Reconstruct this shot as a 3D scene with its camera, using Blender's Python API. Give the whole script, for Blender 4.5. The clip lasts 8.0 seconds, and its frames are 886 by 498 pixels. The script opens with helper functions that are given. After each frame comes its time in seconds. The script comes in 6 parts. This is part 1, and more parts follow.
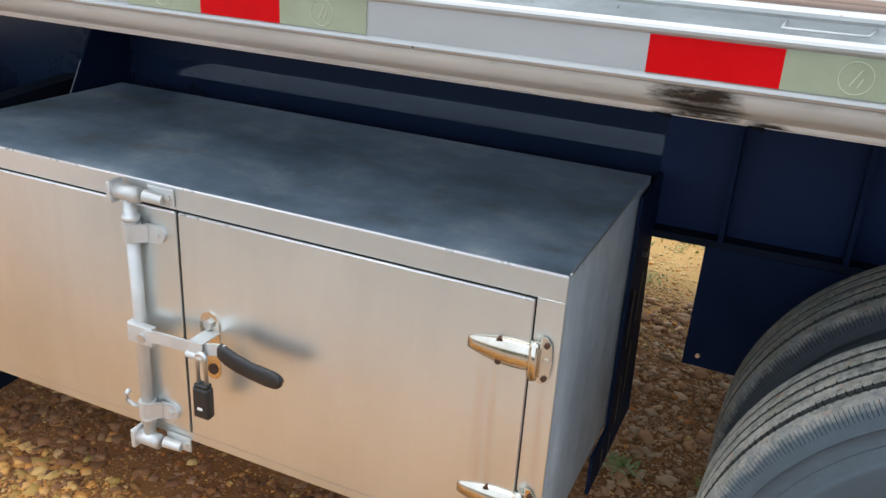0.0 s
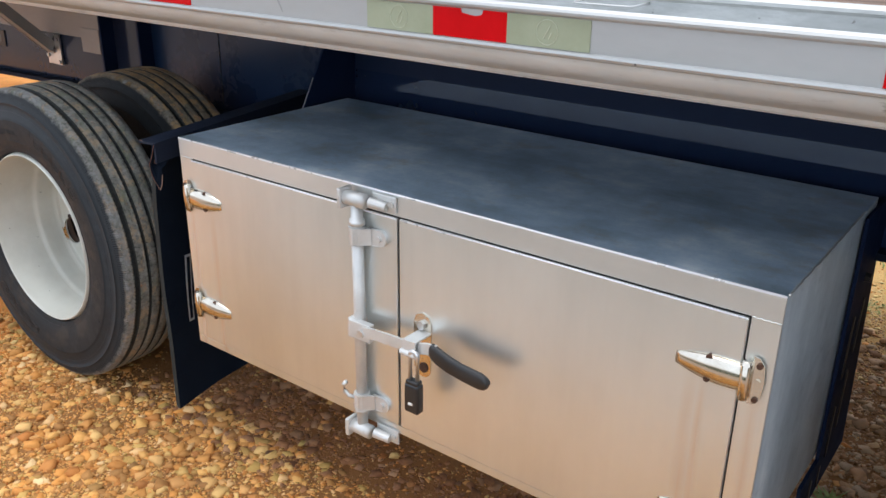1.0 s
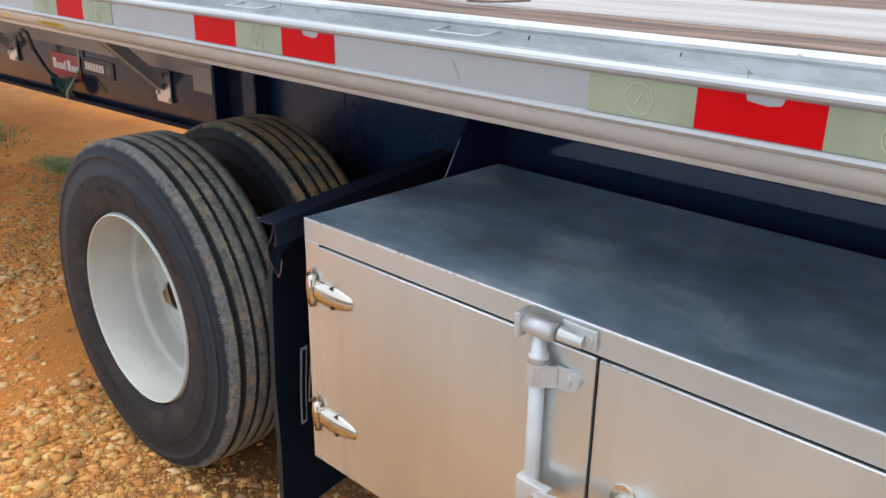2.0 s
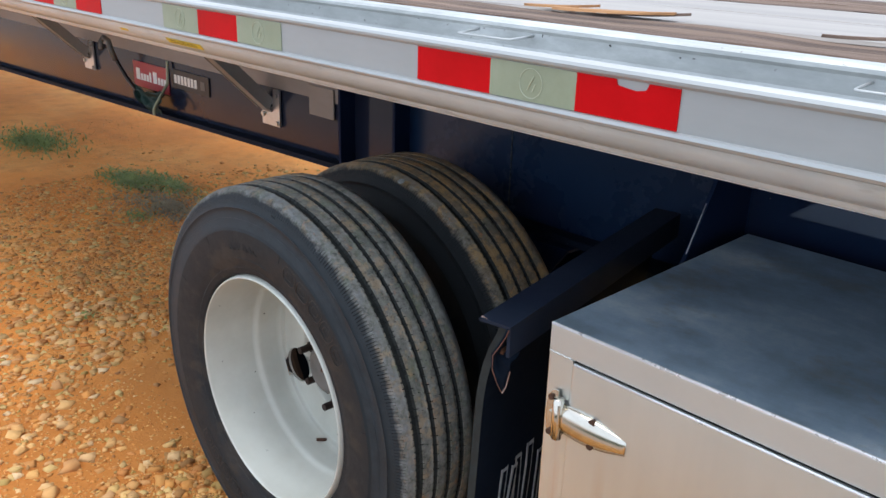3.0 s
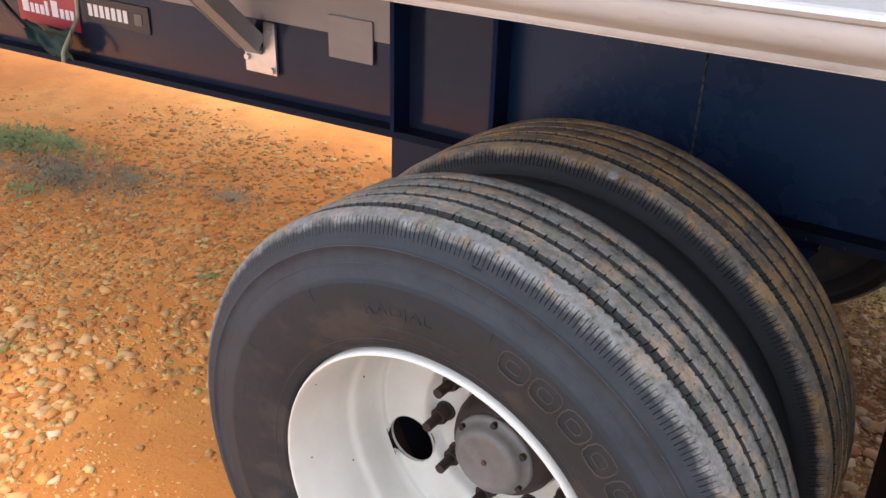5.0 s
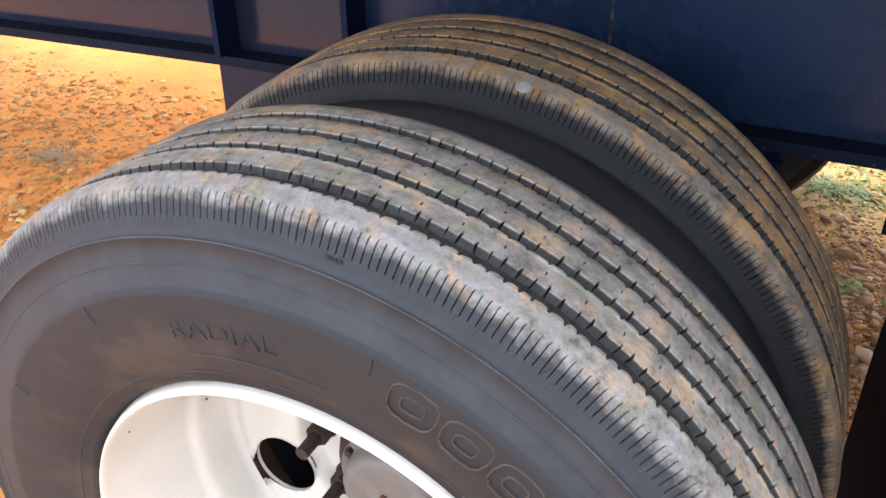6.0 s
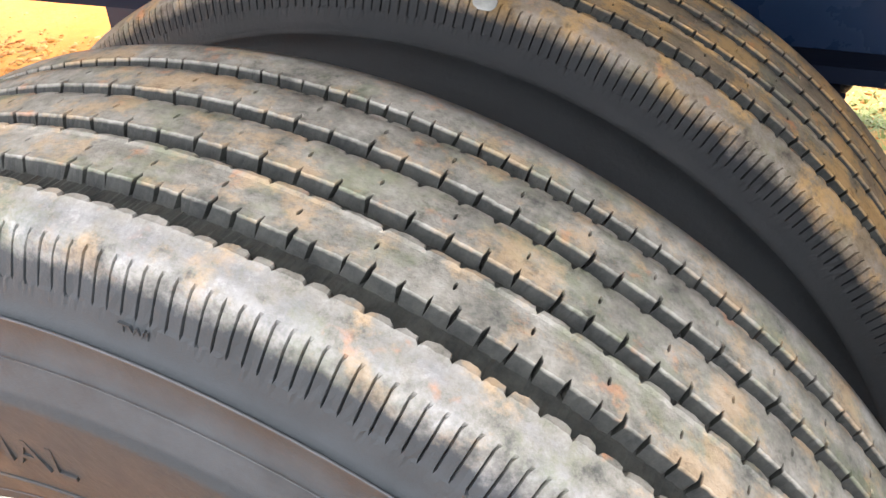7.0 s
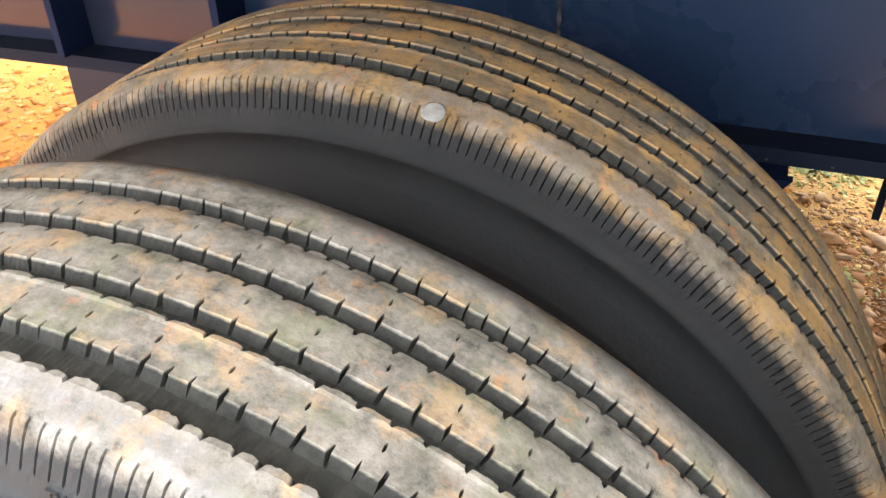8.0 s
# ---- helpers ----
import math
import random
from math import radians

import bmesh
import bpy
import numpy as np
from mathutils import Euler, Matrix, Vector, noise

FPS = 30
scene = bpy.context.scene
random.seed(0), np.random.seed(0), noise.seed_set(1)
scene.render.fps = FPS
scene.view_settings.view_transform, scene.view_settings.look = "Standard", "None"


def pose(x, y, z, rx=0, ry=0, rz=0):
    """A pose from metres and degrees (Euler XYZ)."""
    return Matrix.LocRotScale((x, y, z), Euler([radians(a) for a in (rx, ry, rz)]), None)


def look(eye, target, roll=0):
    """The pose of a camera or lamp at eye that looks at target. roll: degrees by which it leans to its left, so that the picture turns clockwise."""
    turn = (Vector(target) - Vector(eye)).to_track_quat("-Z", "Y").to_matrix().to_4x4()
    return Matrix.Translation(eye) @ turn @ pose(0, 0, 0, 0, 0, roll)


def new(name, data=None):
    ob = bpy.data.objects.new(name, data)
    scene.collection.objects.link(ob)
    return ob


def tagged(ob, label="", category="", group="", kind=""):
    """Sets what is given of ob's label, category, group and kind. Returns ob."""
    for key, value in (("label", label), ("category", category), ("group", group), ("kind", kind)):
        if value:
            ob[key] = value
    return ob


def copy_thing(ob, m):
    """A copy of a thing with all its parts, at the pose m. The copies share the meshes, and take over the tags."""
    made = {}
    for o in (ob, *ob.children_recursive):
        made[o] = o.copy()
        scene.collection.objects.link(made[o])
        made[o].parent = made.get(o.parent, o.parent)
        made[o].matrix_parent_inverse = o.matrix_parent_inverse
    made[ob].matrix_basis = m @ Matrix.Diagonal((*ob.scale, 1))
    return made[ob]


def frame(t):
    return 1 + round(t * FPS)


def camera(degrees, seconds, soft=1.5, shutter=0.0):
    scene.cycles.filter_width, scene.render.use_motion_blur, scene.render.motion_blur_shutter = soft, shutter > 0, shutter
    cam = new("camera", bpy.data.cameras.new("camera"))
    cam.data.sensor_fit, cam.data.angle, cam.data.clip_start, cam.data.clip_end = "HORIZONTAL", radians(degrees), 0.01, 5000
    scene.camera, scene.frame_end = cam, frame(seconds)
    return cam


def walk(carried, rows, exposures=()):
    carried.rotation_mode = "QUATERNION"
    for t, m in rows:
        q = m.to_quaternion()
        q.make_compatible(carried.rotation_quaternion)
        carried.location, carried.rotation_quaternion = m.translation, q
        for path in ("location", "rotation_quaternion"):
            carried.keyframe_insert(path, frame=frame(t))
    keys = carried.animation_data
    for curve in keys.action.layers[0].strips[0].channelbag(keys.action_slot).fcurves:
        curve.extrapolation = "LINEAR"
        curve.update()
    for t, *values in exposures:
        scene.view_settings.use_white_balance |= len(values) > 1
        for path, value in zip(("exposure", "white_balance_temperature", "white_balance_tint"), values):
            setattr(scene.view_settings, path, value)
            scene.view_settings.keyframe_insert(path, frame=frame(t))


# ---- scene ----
cam = camera(55.3, 8.0)
PATH = [
    (0, (2.66, -1.145, 1.531), (1.929, 0.551, 0.762), 3.5),
    (0.5, (2.674, -1.221, 1.537), (1.716, 0.359, 0.773), 2.0),
    (1, (2.652, -1.213, 1.543), (1.534, 0.265, 0.791), 0.7),
    (1.2, (2.619, -1.194, 1.545), (1.461, 0.254, 0.795), 0.2),
    (2.3, (1.992, -0.891, 1.57), (0.68, 0.447, 0.872), 1.1),
    (2.5, (1.873, -0.883, 1.58), (0.551, 0.448, 0.885), 1.1),
    (3, (1.531, -0.887, 1.547), (0.202, 0.429, 0.84), 1.7),
    (3.5, (1.239, -0.828, 1.546), (-0.07, 0.489, 0.804), 2.2),
    (4, (0.982, -0.729, 1.533), (-0.279, 0.609, 0.746), 2.4),
    (4.2, (0.859, -0.727, 1.543), (-0.366, 0.63, 0.733), 2.5),
    (5.3, (0.482, -0.733, 1.4), (-0.412, 0.796, 0.471), 1.1),
    (5.5, (0.457, -0.673, 1.374), (-0.367, 0.879, 0.418), 0.8),
    (6, (0.356, -0.396, 1.301), (-0.366, 1.149, 0.256), -0.3),
    (6.5, (0.296, -0.188, 1.206), (-0.377, 1.312, 0.066), -1.6),
    (7, (0.274, -0.128, 1.177), (-0.394, 1.366, 0.027), -2.9),
    (7.5, (0.273, -0.091, 1.212), (-0.363, 1.422, 0.069), -2.0),
    (8, (0.282, -0.093, 1.23), (-0.338, 1.448, 0.115), -1.4),
]
EXPOSURES = [(0.0, 0.44, 6400, 7), (1.2, 0.40, 6480, 10), (3.0, 0.32, 6150, 8), (4.2, 0.66, 6500, 16), (5.3, 1.4, 6600, 19), (6, 1.88, 6700, 19), (6.5, 2.1, 7250, 17), (7.0, 2.38, 7400, 15), (8.0, 2.68, 8000, 15)]
walk(cam, [(t, look(eye, target, roll)) for t, eye, target, roll in PATH], EXPOSURES)

# ---- world and sun: a bright overcast day ----
world = bpy.data.worlds.new("world")
scene.world = world
world.use_nodes = True
wn, wl = world.node_tree.nodes, world.node_tree.links
wn.clear()
sky = wn.new("ShaderNodeTexSky")
sky.sky_type = "NISHITA"
sky.sun_disc = False
sky.sun_elevation = radians(76)
sky.sun_rotation = radians(-40)
sky.dust_density = 4.0
cloud = wn.new("ShaderNodeMix")
cloud.data_type = "RGBA"
cloud.inputs["Factor"].default_value = 0.72
cloud.inputs["B"].default_value = (8.3, 9.1, 10.4, 1)
backg = wn.new("ShaderNodeBackground")
backg.inputs["Strength"].default_value = 0.15
world_out = wn.new("ShaderNodeOutputWorld")
wl.new(sky.outputs[0], cloud.inputs["A"])
wl.new(cloud.outputs["Result"], backg.inputs["Color"])
wl.new(backg.outputs[0], world_out.inputs["Surface"])

sun_data = bpy.data.lights.new("sun", "SUN")
sun_data.energy = 1.5
sun_data.angle = radians(40)
sun_data.color = (1.0, 0.95, 0.88)
sun = new("sun", sun_data)
sun.matrix_world = look((-1.6, -0.3, 9.4), (0.0, 0.0, 0.0))


# ---- materials ----
def principled(name):
    m = bpy.data.materials.new(name)
    m.use_nodes = True
    nt = m.node_tree
    return m, nt, nt.nodes["Principled BSDF"]


def noise_node(nt, scale, detail=4.0, rough=0.55, stretch=(1, 1, 1), coords="Object"):
    tc = nt.nodes.new("ShaderNodeTexCoord")
    mp = nt.nodes.new("ShaderNodeMapping")
    mp.inputs["Scale"].default_value = stretch
    n = nt.nodes.new("ShaderNodeTexNoise")
    n.inputs["Scale"].default_value = scale
    n.inputs["Detail"].default_value = detail
    n.inputs["Roughness"].default_value = rough
    nt.links.new(tc.outputs[coords], mp.inputs["Vector"])
    nt.links.new(mp.outputs["Vector"], n.inputs["Vector"])
    return n.outputs["Fac"]


def ramp(nt, fac, stops):
    r = nt.nodes.new("ShaderNodeValToRGB")
    el = r.color_ramp.elements
    while len(el) < len(stops):
        el.new(0.5)
    for e, (p, c) in zip(el, stops):
        e.position, e.color = p, (*c, 1)
    nt.links.new(fac, r.inputs["Fac"])
    return r.outputs["Color"]


def mixed(nt, fac, a, b):
    m = nt.nodes.new("ShaderNodeMix")
    m.data_type = "RGBA"
    for sock, v in (("Factor", fac), ("A", a), ("B", b)):
        if isinstance(v, (int, float)):
            m.inputs[sock].default_value = v
        elif isinstance(v, tuple):
            m.inputs[sock].default_value = (*v, 1)
        else:
            nt.links.new(v, m.inputs[sock])
    return m.outputs["Result"]


def maths(nt, op, a, b=None, clamp=False):
    m = nt.nodes.new("ShaderNodeMath")
    m.operation, m.use_clamp = op, clamp
    for i, v in enumerate((a, b)):
        if v is None:
            continue
        if isinstance(v, (int, float)):
            m.inputs[i].default_value = v
        else:
            nt.links.new(v, m.inputs[i])
    return m.outputs[0]


def span(nt, v, lo, hi, out_lo=0.0, out_hi=1.0):
    m = nt.nodes.new("ShaderNodeMapRange")
    m.inputs["From Min"].default_value, m.inputs["From Max"].default_value = lo, hi
    m.inputs["To Min"].default_value, m.inputs["To Max"].default_value = out_lo, out_hi
    nt.links.new(v, m.inputs["Value"])
    return m.outputs["Result"]


def bump(nt, bsdf, height, strength=0.3, distance=0.002):
    b = nt.nodes.new("ShaderNodeBump")
    b.inputs["Strength"].default_value, b.inputs["Distance"].default_value = strength, distance
    nt.links.new(height, b.inputs["Height"])
    nt.links.new(b.outputs["Normal"], bsdf.inputs["Normal"])


def surface(name, c1, c2, rough=(0.4, 0.6), metal=0.0, scale=6.0, fine=60.0, stretch=(1, 1, 1), relief=0.2, depth=0.001, coat=0.0, spec=0.5):
    """A two-scale surface: broad variation between two colours, fine grain in gloss and relief."""
    m, nt, b = principled(name)
    broad = noise_node(nt, scale, 5.0, 0.6, stretch)
    grain = noise_node(nt, fine, 3.0, 0.6, stretch)
    f = maths(nt, "ADD", maths(nt, "MULTIPLY", span(nt, broad, 0.3, 0.7), 0.75), maths(nt, "MULTIPLY", grain, 0.25))
    nt.links.new(ramp(nt, f, [(0.15, c1), (0.85, c2)]), b.inputs["Base Color"])
    nt.links.new(span(nt, f, 0.1, 0.9, *rough), b.inputs["Roughness"])
    b.inputs["Metallic"].default_value = metal
    b.inputs["Coat Weight"].default_value = coat
    b.inputs["Specular IOR Level"].default_value = spec
    if relief:
        bump(nt, b, grain, relief, depth)
    return m


M_NAVY = surface("navy_paint", (0.010, 0.019, 0.046), (0.014, 0.026, 0.058), (0.03, 0.07), 0, 2.5, 40, relief=0.006, spec=0.9)
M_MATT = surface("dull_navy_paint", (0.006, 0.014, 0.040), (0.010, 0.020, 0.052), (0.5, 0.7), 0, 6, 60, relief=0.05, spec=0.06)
# Middle and rear lengths: bluer, duller navy stands in for the web's reflections.
M_NAVY_MIDDLE = surface("reflection_tinted_navy_paint", (0.008, 0.021, 0.052), (0.012, 0.029, 0.068), (0.22, 0.34), 0, 2.0, 40, relief=0.02, spec=0.3)
M_NAVY_REAR = surface("dulled_navy_paint", (0.006, 0.018, 0.060), (0.010, 0.026, 0.078), (0.40, 0.55), 0, 2.0, 40, relief=0.02, spec=0.16)
# Dull navy for the strip that ends the lid's reflection on the web.
M_REFLECT_CUT = surface("reflection_cut_navy_paint", (0.008, 0.016, 0.040), (0.013, 0.024, 0.054), (0.40, 0.55), 0, 3, 50, (0.5, 1, 1), 0.04, spec=0.12)
M_DARKNAVY = surface("dark_gloss_navy_paint", (0.013, 0.018, 0.036), (0.020, 0.026, 0.046), (0.10, 0.20), 0, 2.5, 40, relief=0.015, spec=0.28)
M_LIP = surface("folded_aluminium", (0.66, 0.675, 0.66), (0.76, 0.775, 0.755), (0.32, 0.42), 0.85, 3.0, 70, (0.6, 1, 1), 0.03)
M_RAIL = surface("rail_aluminium", (0.36, 0.368, 0.366), (0.47, 0.478, 0.474), (0.38, 0.52), 0.4, 3.0, 90, (0.3, 1, 1), 0.06)
M_CHROME = surface("polished_steel", (0.60, 0.54, 0.45), (0.72, 0.67, 0.58), (0.12, 0.22), 1.0, 20, 120, relief=0.03)
M_ZINC = surface("zinc_plated_steel", (0.55, 0.55, 0.54), (0.70, 0.70, 0.69), (0.30, 0.42), 0.9, 14, 150, relief=0.06)
M_RUST = surface("rusty_steel", (0.045, 0.022, 0.014), (0.12, 0.055, 0.03), (0.6, 0.85), 0.2, 60, 300, relief=0.5)
M_TORN = surface("torn_rusty_steel", (0.10, 0.045, 0.030), (0.26, 0.12, 0.085), (0.5, 0.8), 0.2, 60, 300, relief=0.5)
M_BLACK = surface("black_plastic", (0.012, 0.012, 0.013), (0.022, 0.021, 0.021), (0.35, 0.5), 0, 20, 200, relief=0.1)
M_FLAP = surface("flap_rubber", (0.005, 0.009, 0.017), (0.009, 0.014, 0.024), (0.65, 0.8), 0, 8, 80, relief=0.1, spec=0.05)
M_FLAP_EDGE = surface("cut_rubber_edge", (0.016, 0.021, 0.022), (0.032, 0.040, 0.041), (0.5, 0.7), 0, 30, 200, relief=0.2, spec=0.2)
M_BARE = surface("bare_pinkish_steel_edge", (0.20, 0.125, 0.10), (0.40, 0.28, 0.24), (0.4, 0.6), 0.3, 60, 300, relief=0.3)
M_EDGE = surface("scuffed_rubber_edge", (0.035, 0.040, 0.045), (0.075, 0.08, 0.085), (0.5, 0.7), 0, 30, 200, relief=0.2)
M_BRIGHT = surface("rubbed_aluminium", (0.80, 0.81, 0.82), (0.90, 0.90, 0.91), (0.25, 0.35), 0.4, 20, 150, relief=0.03)
M_UPPER = surface("dull_beige_plate", (0.22, 0.195, 0.175), (0.32, 0.29, 0.265), (0.45, 0.6), 0.1, 4, 60, (0.3, 1, 1), 0.05)
M_STRUT = surface("dull_strut_aluminium", (0.26, 0.25, 0.235), (0.38, 0.37, 0.35), (0.5, 0.65), 0.2, 6, 80, (1, 0.4, 0.4), 0.05)
M_BLOOM = surface("white_bloom", (0.58, 0.59, 0.59), (0.72, 0.73, 0.73), (0.45, 0.6), 0.1, 30, 200, relief=0.15)
M_SLIVER = surface("split_orange_wood", (0.26, 0.12, 0.045), (0.46, 0.24, 0.10), (0.7, 0.9), 0, 12, 60, (0.15, 3, 3), 0.5, 0.003)
M_CAST = surface("cast_zinc", (0.58, 0.58, 0.56), (0.70, 0.70, 0.68), (0.46, 0.58), 0.6, 14, 150, relief=0.05)
M_RIDGE = surface("rubbed_rubber_ridge", (0.026, 0.030, 0.036), (0.070, 0.076, 0.084), (0.5, 0.7), 0, 14, 160, relief=0.2, spec=0.3)
M_MARK = surface("dusty_raised_rubber", (0.020, 0.018, 0.017), (0.060, 0.049, 0.041), (0.5, 0.7), 0, 22, 160, relief=0.2, spec=0.3)
M_SMEAR = surface("grey_rub_mark", (0.26, 0.265, 0.265), (0.38, 0.385, 0.385), (0.45, 0.6), 0.3, 40, 200, relief=0.1)
M_FADED = surface("faded_print", (0.25, 0.27, 0.29), (0.48, 0.50, 0.52), (0.5, 0.7), 0, 60, 200, relief=0.1)
M_FLANGE = surface("dull_dark_flange", (0.007, 0.012, 0.024), (0.012, 0.018, 0.034), (0.5, 0.7), 0, 5, 60, relief=0.05, spec=0.06)
def end_material():
    """Weathered end sheet: blotchy chalky clouding, upright wash streaks and a few dull scuffs."""
    m, nt, b = principled("weathered_end_aluminium")
    cloudy = noise_node(nt, 5.0, 6.0, 0.68, (1, 1.2, 0.8))
    wash = noise_node(nt, 18.0, 5.0, 0.65, (1, 1, 0.12))
    scuff = noise_node(nt, 12.0, 6.0, 0.75, (1, 0.6, 1.4))
    f = maths(nt, "ADD", maths(nt, "MULTIPLY", cloudy, 0.7), maths(nt, "MULTIPLY", wash, 0.3))
    c = ramp(nt, span(nt, f, 0.36, 0.64), [(0.0, (0.35, 0.42, 0.47)), (0.5, (0.50, 0.575, 0.625)), (1.0, (0.66, 0.725, 0.76))])
    c = mixed(nt, maths(nt, "MULTIPLY", span(nt, scuff, 0.57, 0.68), 0.45), c, (0.27, 0.315, 0.345))
    nt.links.new(c, b.inputs["Base Color"])
    nt.links.new(span(nt, f, 0.3, 0.7, 0.36, 0.62), b.inputs["Roughness"])
    b.inputs["Metallic"].default_value = 0.15
    bump(nt, b, cloudy, 0.05, 0.001)
    return m


M_END = end_material()
M_VOID = surface("near_black_steel", (0.002, 0.003, 0.005), (0.005, 0.007, 0.010), (0.6, 0.8), 0, 12, 100, relief=0.1, spec=0.12)
M_ARM = surface("dull_navy_steel", (0.010, 0.015, 0.030), (0.016, 0.023, 0.040), (0.4, 0.6), 0, 6, 60, relief=0.05, spec=0.2)
M_NUT = surface("dark_rusty_nut", (0.018, 0.012, 0.010), (0.050, 0.030, 0.022), (0.5, 0.75), 0.3, 50, 250, relief=0.4)
M_GAP = surface("shadow_gap_sealant", (0.02, 0.02, 0.02), (0.03, 0.03, 0.03), (0.6, 0.8), 0, 20, 100)
M_RIM = surface("white_rim_paint", (0.50, 0.495, 0.43), (0.63, 0.63, 0.565), (0.28, 0.42), 0, 4, 40, relief=0.05)
M_HUB = surface("grey_hub_casting", (0.11, 0.110, 0.104), (0.18, 0.180, 0.170), (0.45, 0.65), 0.3, 18, 140, relief=0.3)
M_RED = surface("red_reflective_tape", (0.54, 0.0010, 0.003), (0.64, 0.002, 0.006), (0.35, 0.5), 0, 10, 150, relief=0.05, spec=0.1)
M_PALE = surface("silver_reflective_tape", (0.30, 0.33, 0.22), (0.37, 0.40, 0.28), (0.3, 0.42), 0.1, 12, 150, relief=0.05)
M_PRINT = surface("pale_print", (0.50, 0.53, 0.38), (0.56, 0.58, 0.44), (0.4, 0.5), 0, 20, 100)
M_WHITE = surface("white_print", (0.72, 0.72, 0.70), (0.80, 0.80, 0.78), (0.4, 0.5), 0, 20, 100)
M_SPLASH = surface("dried_splash_grey", (0.20, 0.21, 0.20), (0.36, 0.37, 0.355), (0.7, 0.9), 0, 90, 300, relief=0.5)
M_SIGNRED = surface("red_sign", (0.30, 0.012, 0.03), (0.36, 0.02, 0.04), (0.3, 0.45), 0, 10, 100)
M_GREEN = surface("green_strap", (0.018, 0.052, 0.046), (0.04, 0.095, 0.078), (0.5, 0.7), 0, 20, 100)
M_YELLOW = surface("yellow_label", (0.72, 0.52, 0.02), (0.78, 0.60, 0.04), (0.4, 0.5), 0, 20, 100)
M_SOOT = surface("black_smear", (0.015, 0.014, 0.013), (0.06, 0.055, 0.05), (0.4, 0.7), 0.2, 20, 100)
M_WOOD = surface("weathered_brown_wood", (0.070, 0.046, 0.036), (0.27, 0.19, 0.145), (0.75, 0.95), 0, 7, 50, (0.10, 3, 3), 0.8, 0.006, spec=0.2)
M_PLANK = surface("bleached_wood", (0.22, 0.195, 0.175), (0.38, 0.345, 0.315), (0.45, 0.65), 0, 4, 40, (0.1, 3, 3), 0.3, 0.002)
M_GRASS = surface("grass", (0.16, 0.22, 0.050), (0.32, 0.36, 0.11), (0.5, 0.7), 0, 8, 60, relief=0)
M_DRY = surface("dry_weeds", (0.20, 0.155, 0.095), (0.38, 0.30, 0.17), (0.6, 0.8), 0, 8, 60, relief=0)


def lid_material():
    """Handled aluminium sheet: cloudy grease marks, smears and fine scratches that change its gloss."""
    m, nt, b = principled("lid_aluminium")
    cloudy = noise_node(nt, 3.0, 7.0, 0.66, (1.0, 1.2, 1))
    blot = noise_node(nt, 11.0, 6.0, 0.7, (0.6, 1.4, 1))
    scratch = noise_node(nt, 60.0, 3.0, 0.6, (0.12, 2.5, 1))
    wipe = noise_node(nt, 9.0, 6.0, 0.72, (1.4, 0.7, 1))
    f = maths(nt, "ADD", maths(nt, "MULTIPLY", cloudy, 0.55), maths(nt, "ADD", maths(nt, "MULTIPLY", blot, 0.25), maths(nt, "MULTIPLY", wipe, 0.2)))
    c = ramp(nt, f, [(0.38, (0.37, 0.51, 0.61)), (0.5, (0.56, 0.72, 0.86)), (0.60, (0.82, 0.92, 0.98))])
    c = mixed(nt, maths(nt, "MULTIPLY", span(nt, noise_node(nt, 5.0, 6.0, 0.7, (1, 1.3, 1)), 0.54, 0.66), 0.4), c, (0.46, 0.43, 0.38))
    nt.links.new(c, b.inputs["Base Color"])
    nt.links.new(maths(nt, "ADD", span(nt, f, 0.40, 0.60, 0.40, 0.64), maths(nt, "MULTIPLY", scratch, 0.06)), b.inputs["Roughness"])
    b.inputs["Metallic"].default_value = 0.85
    b.inputs["Coat Weight"].default_value = 0.3
    b.inputs["Coat Roughness"].default_value = 0.12
    bump(nt, b, scratch, 0.02, 0.001)
    return m


M_LID = lid_material()


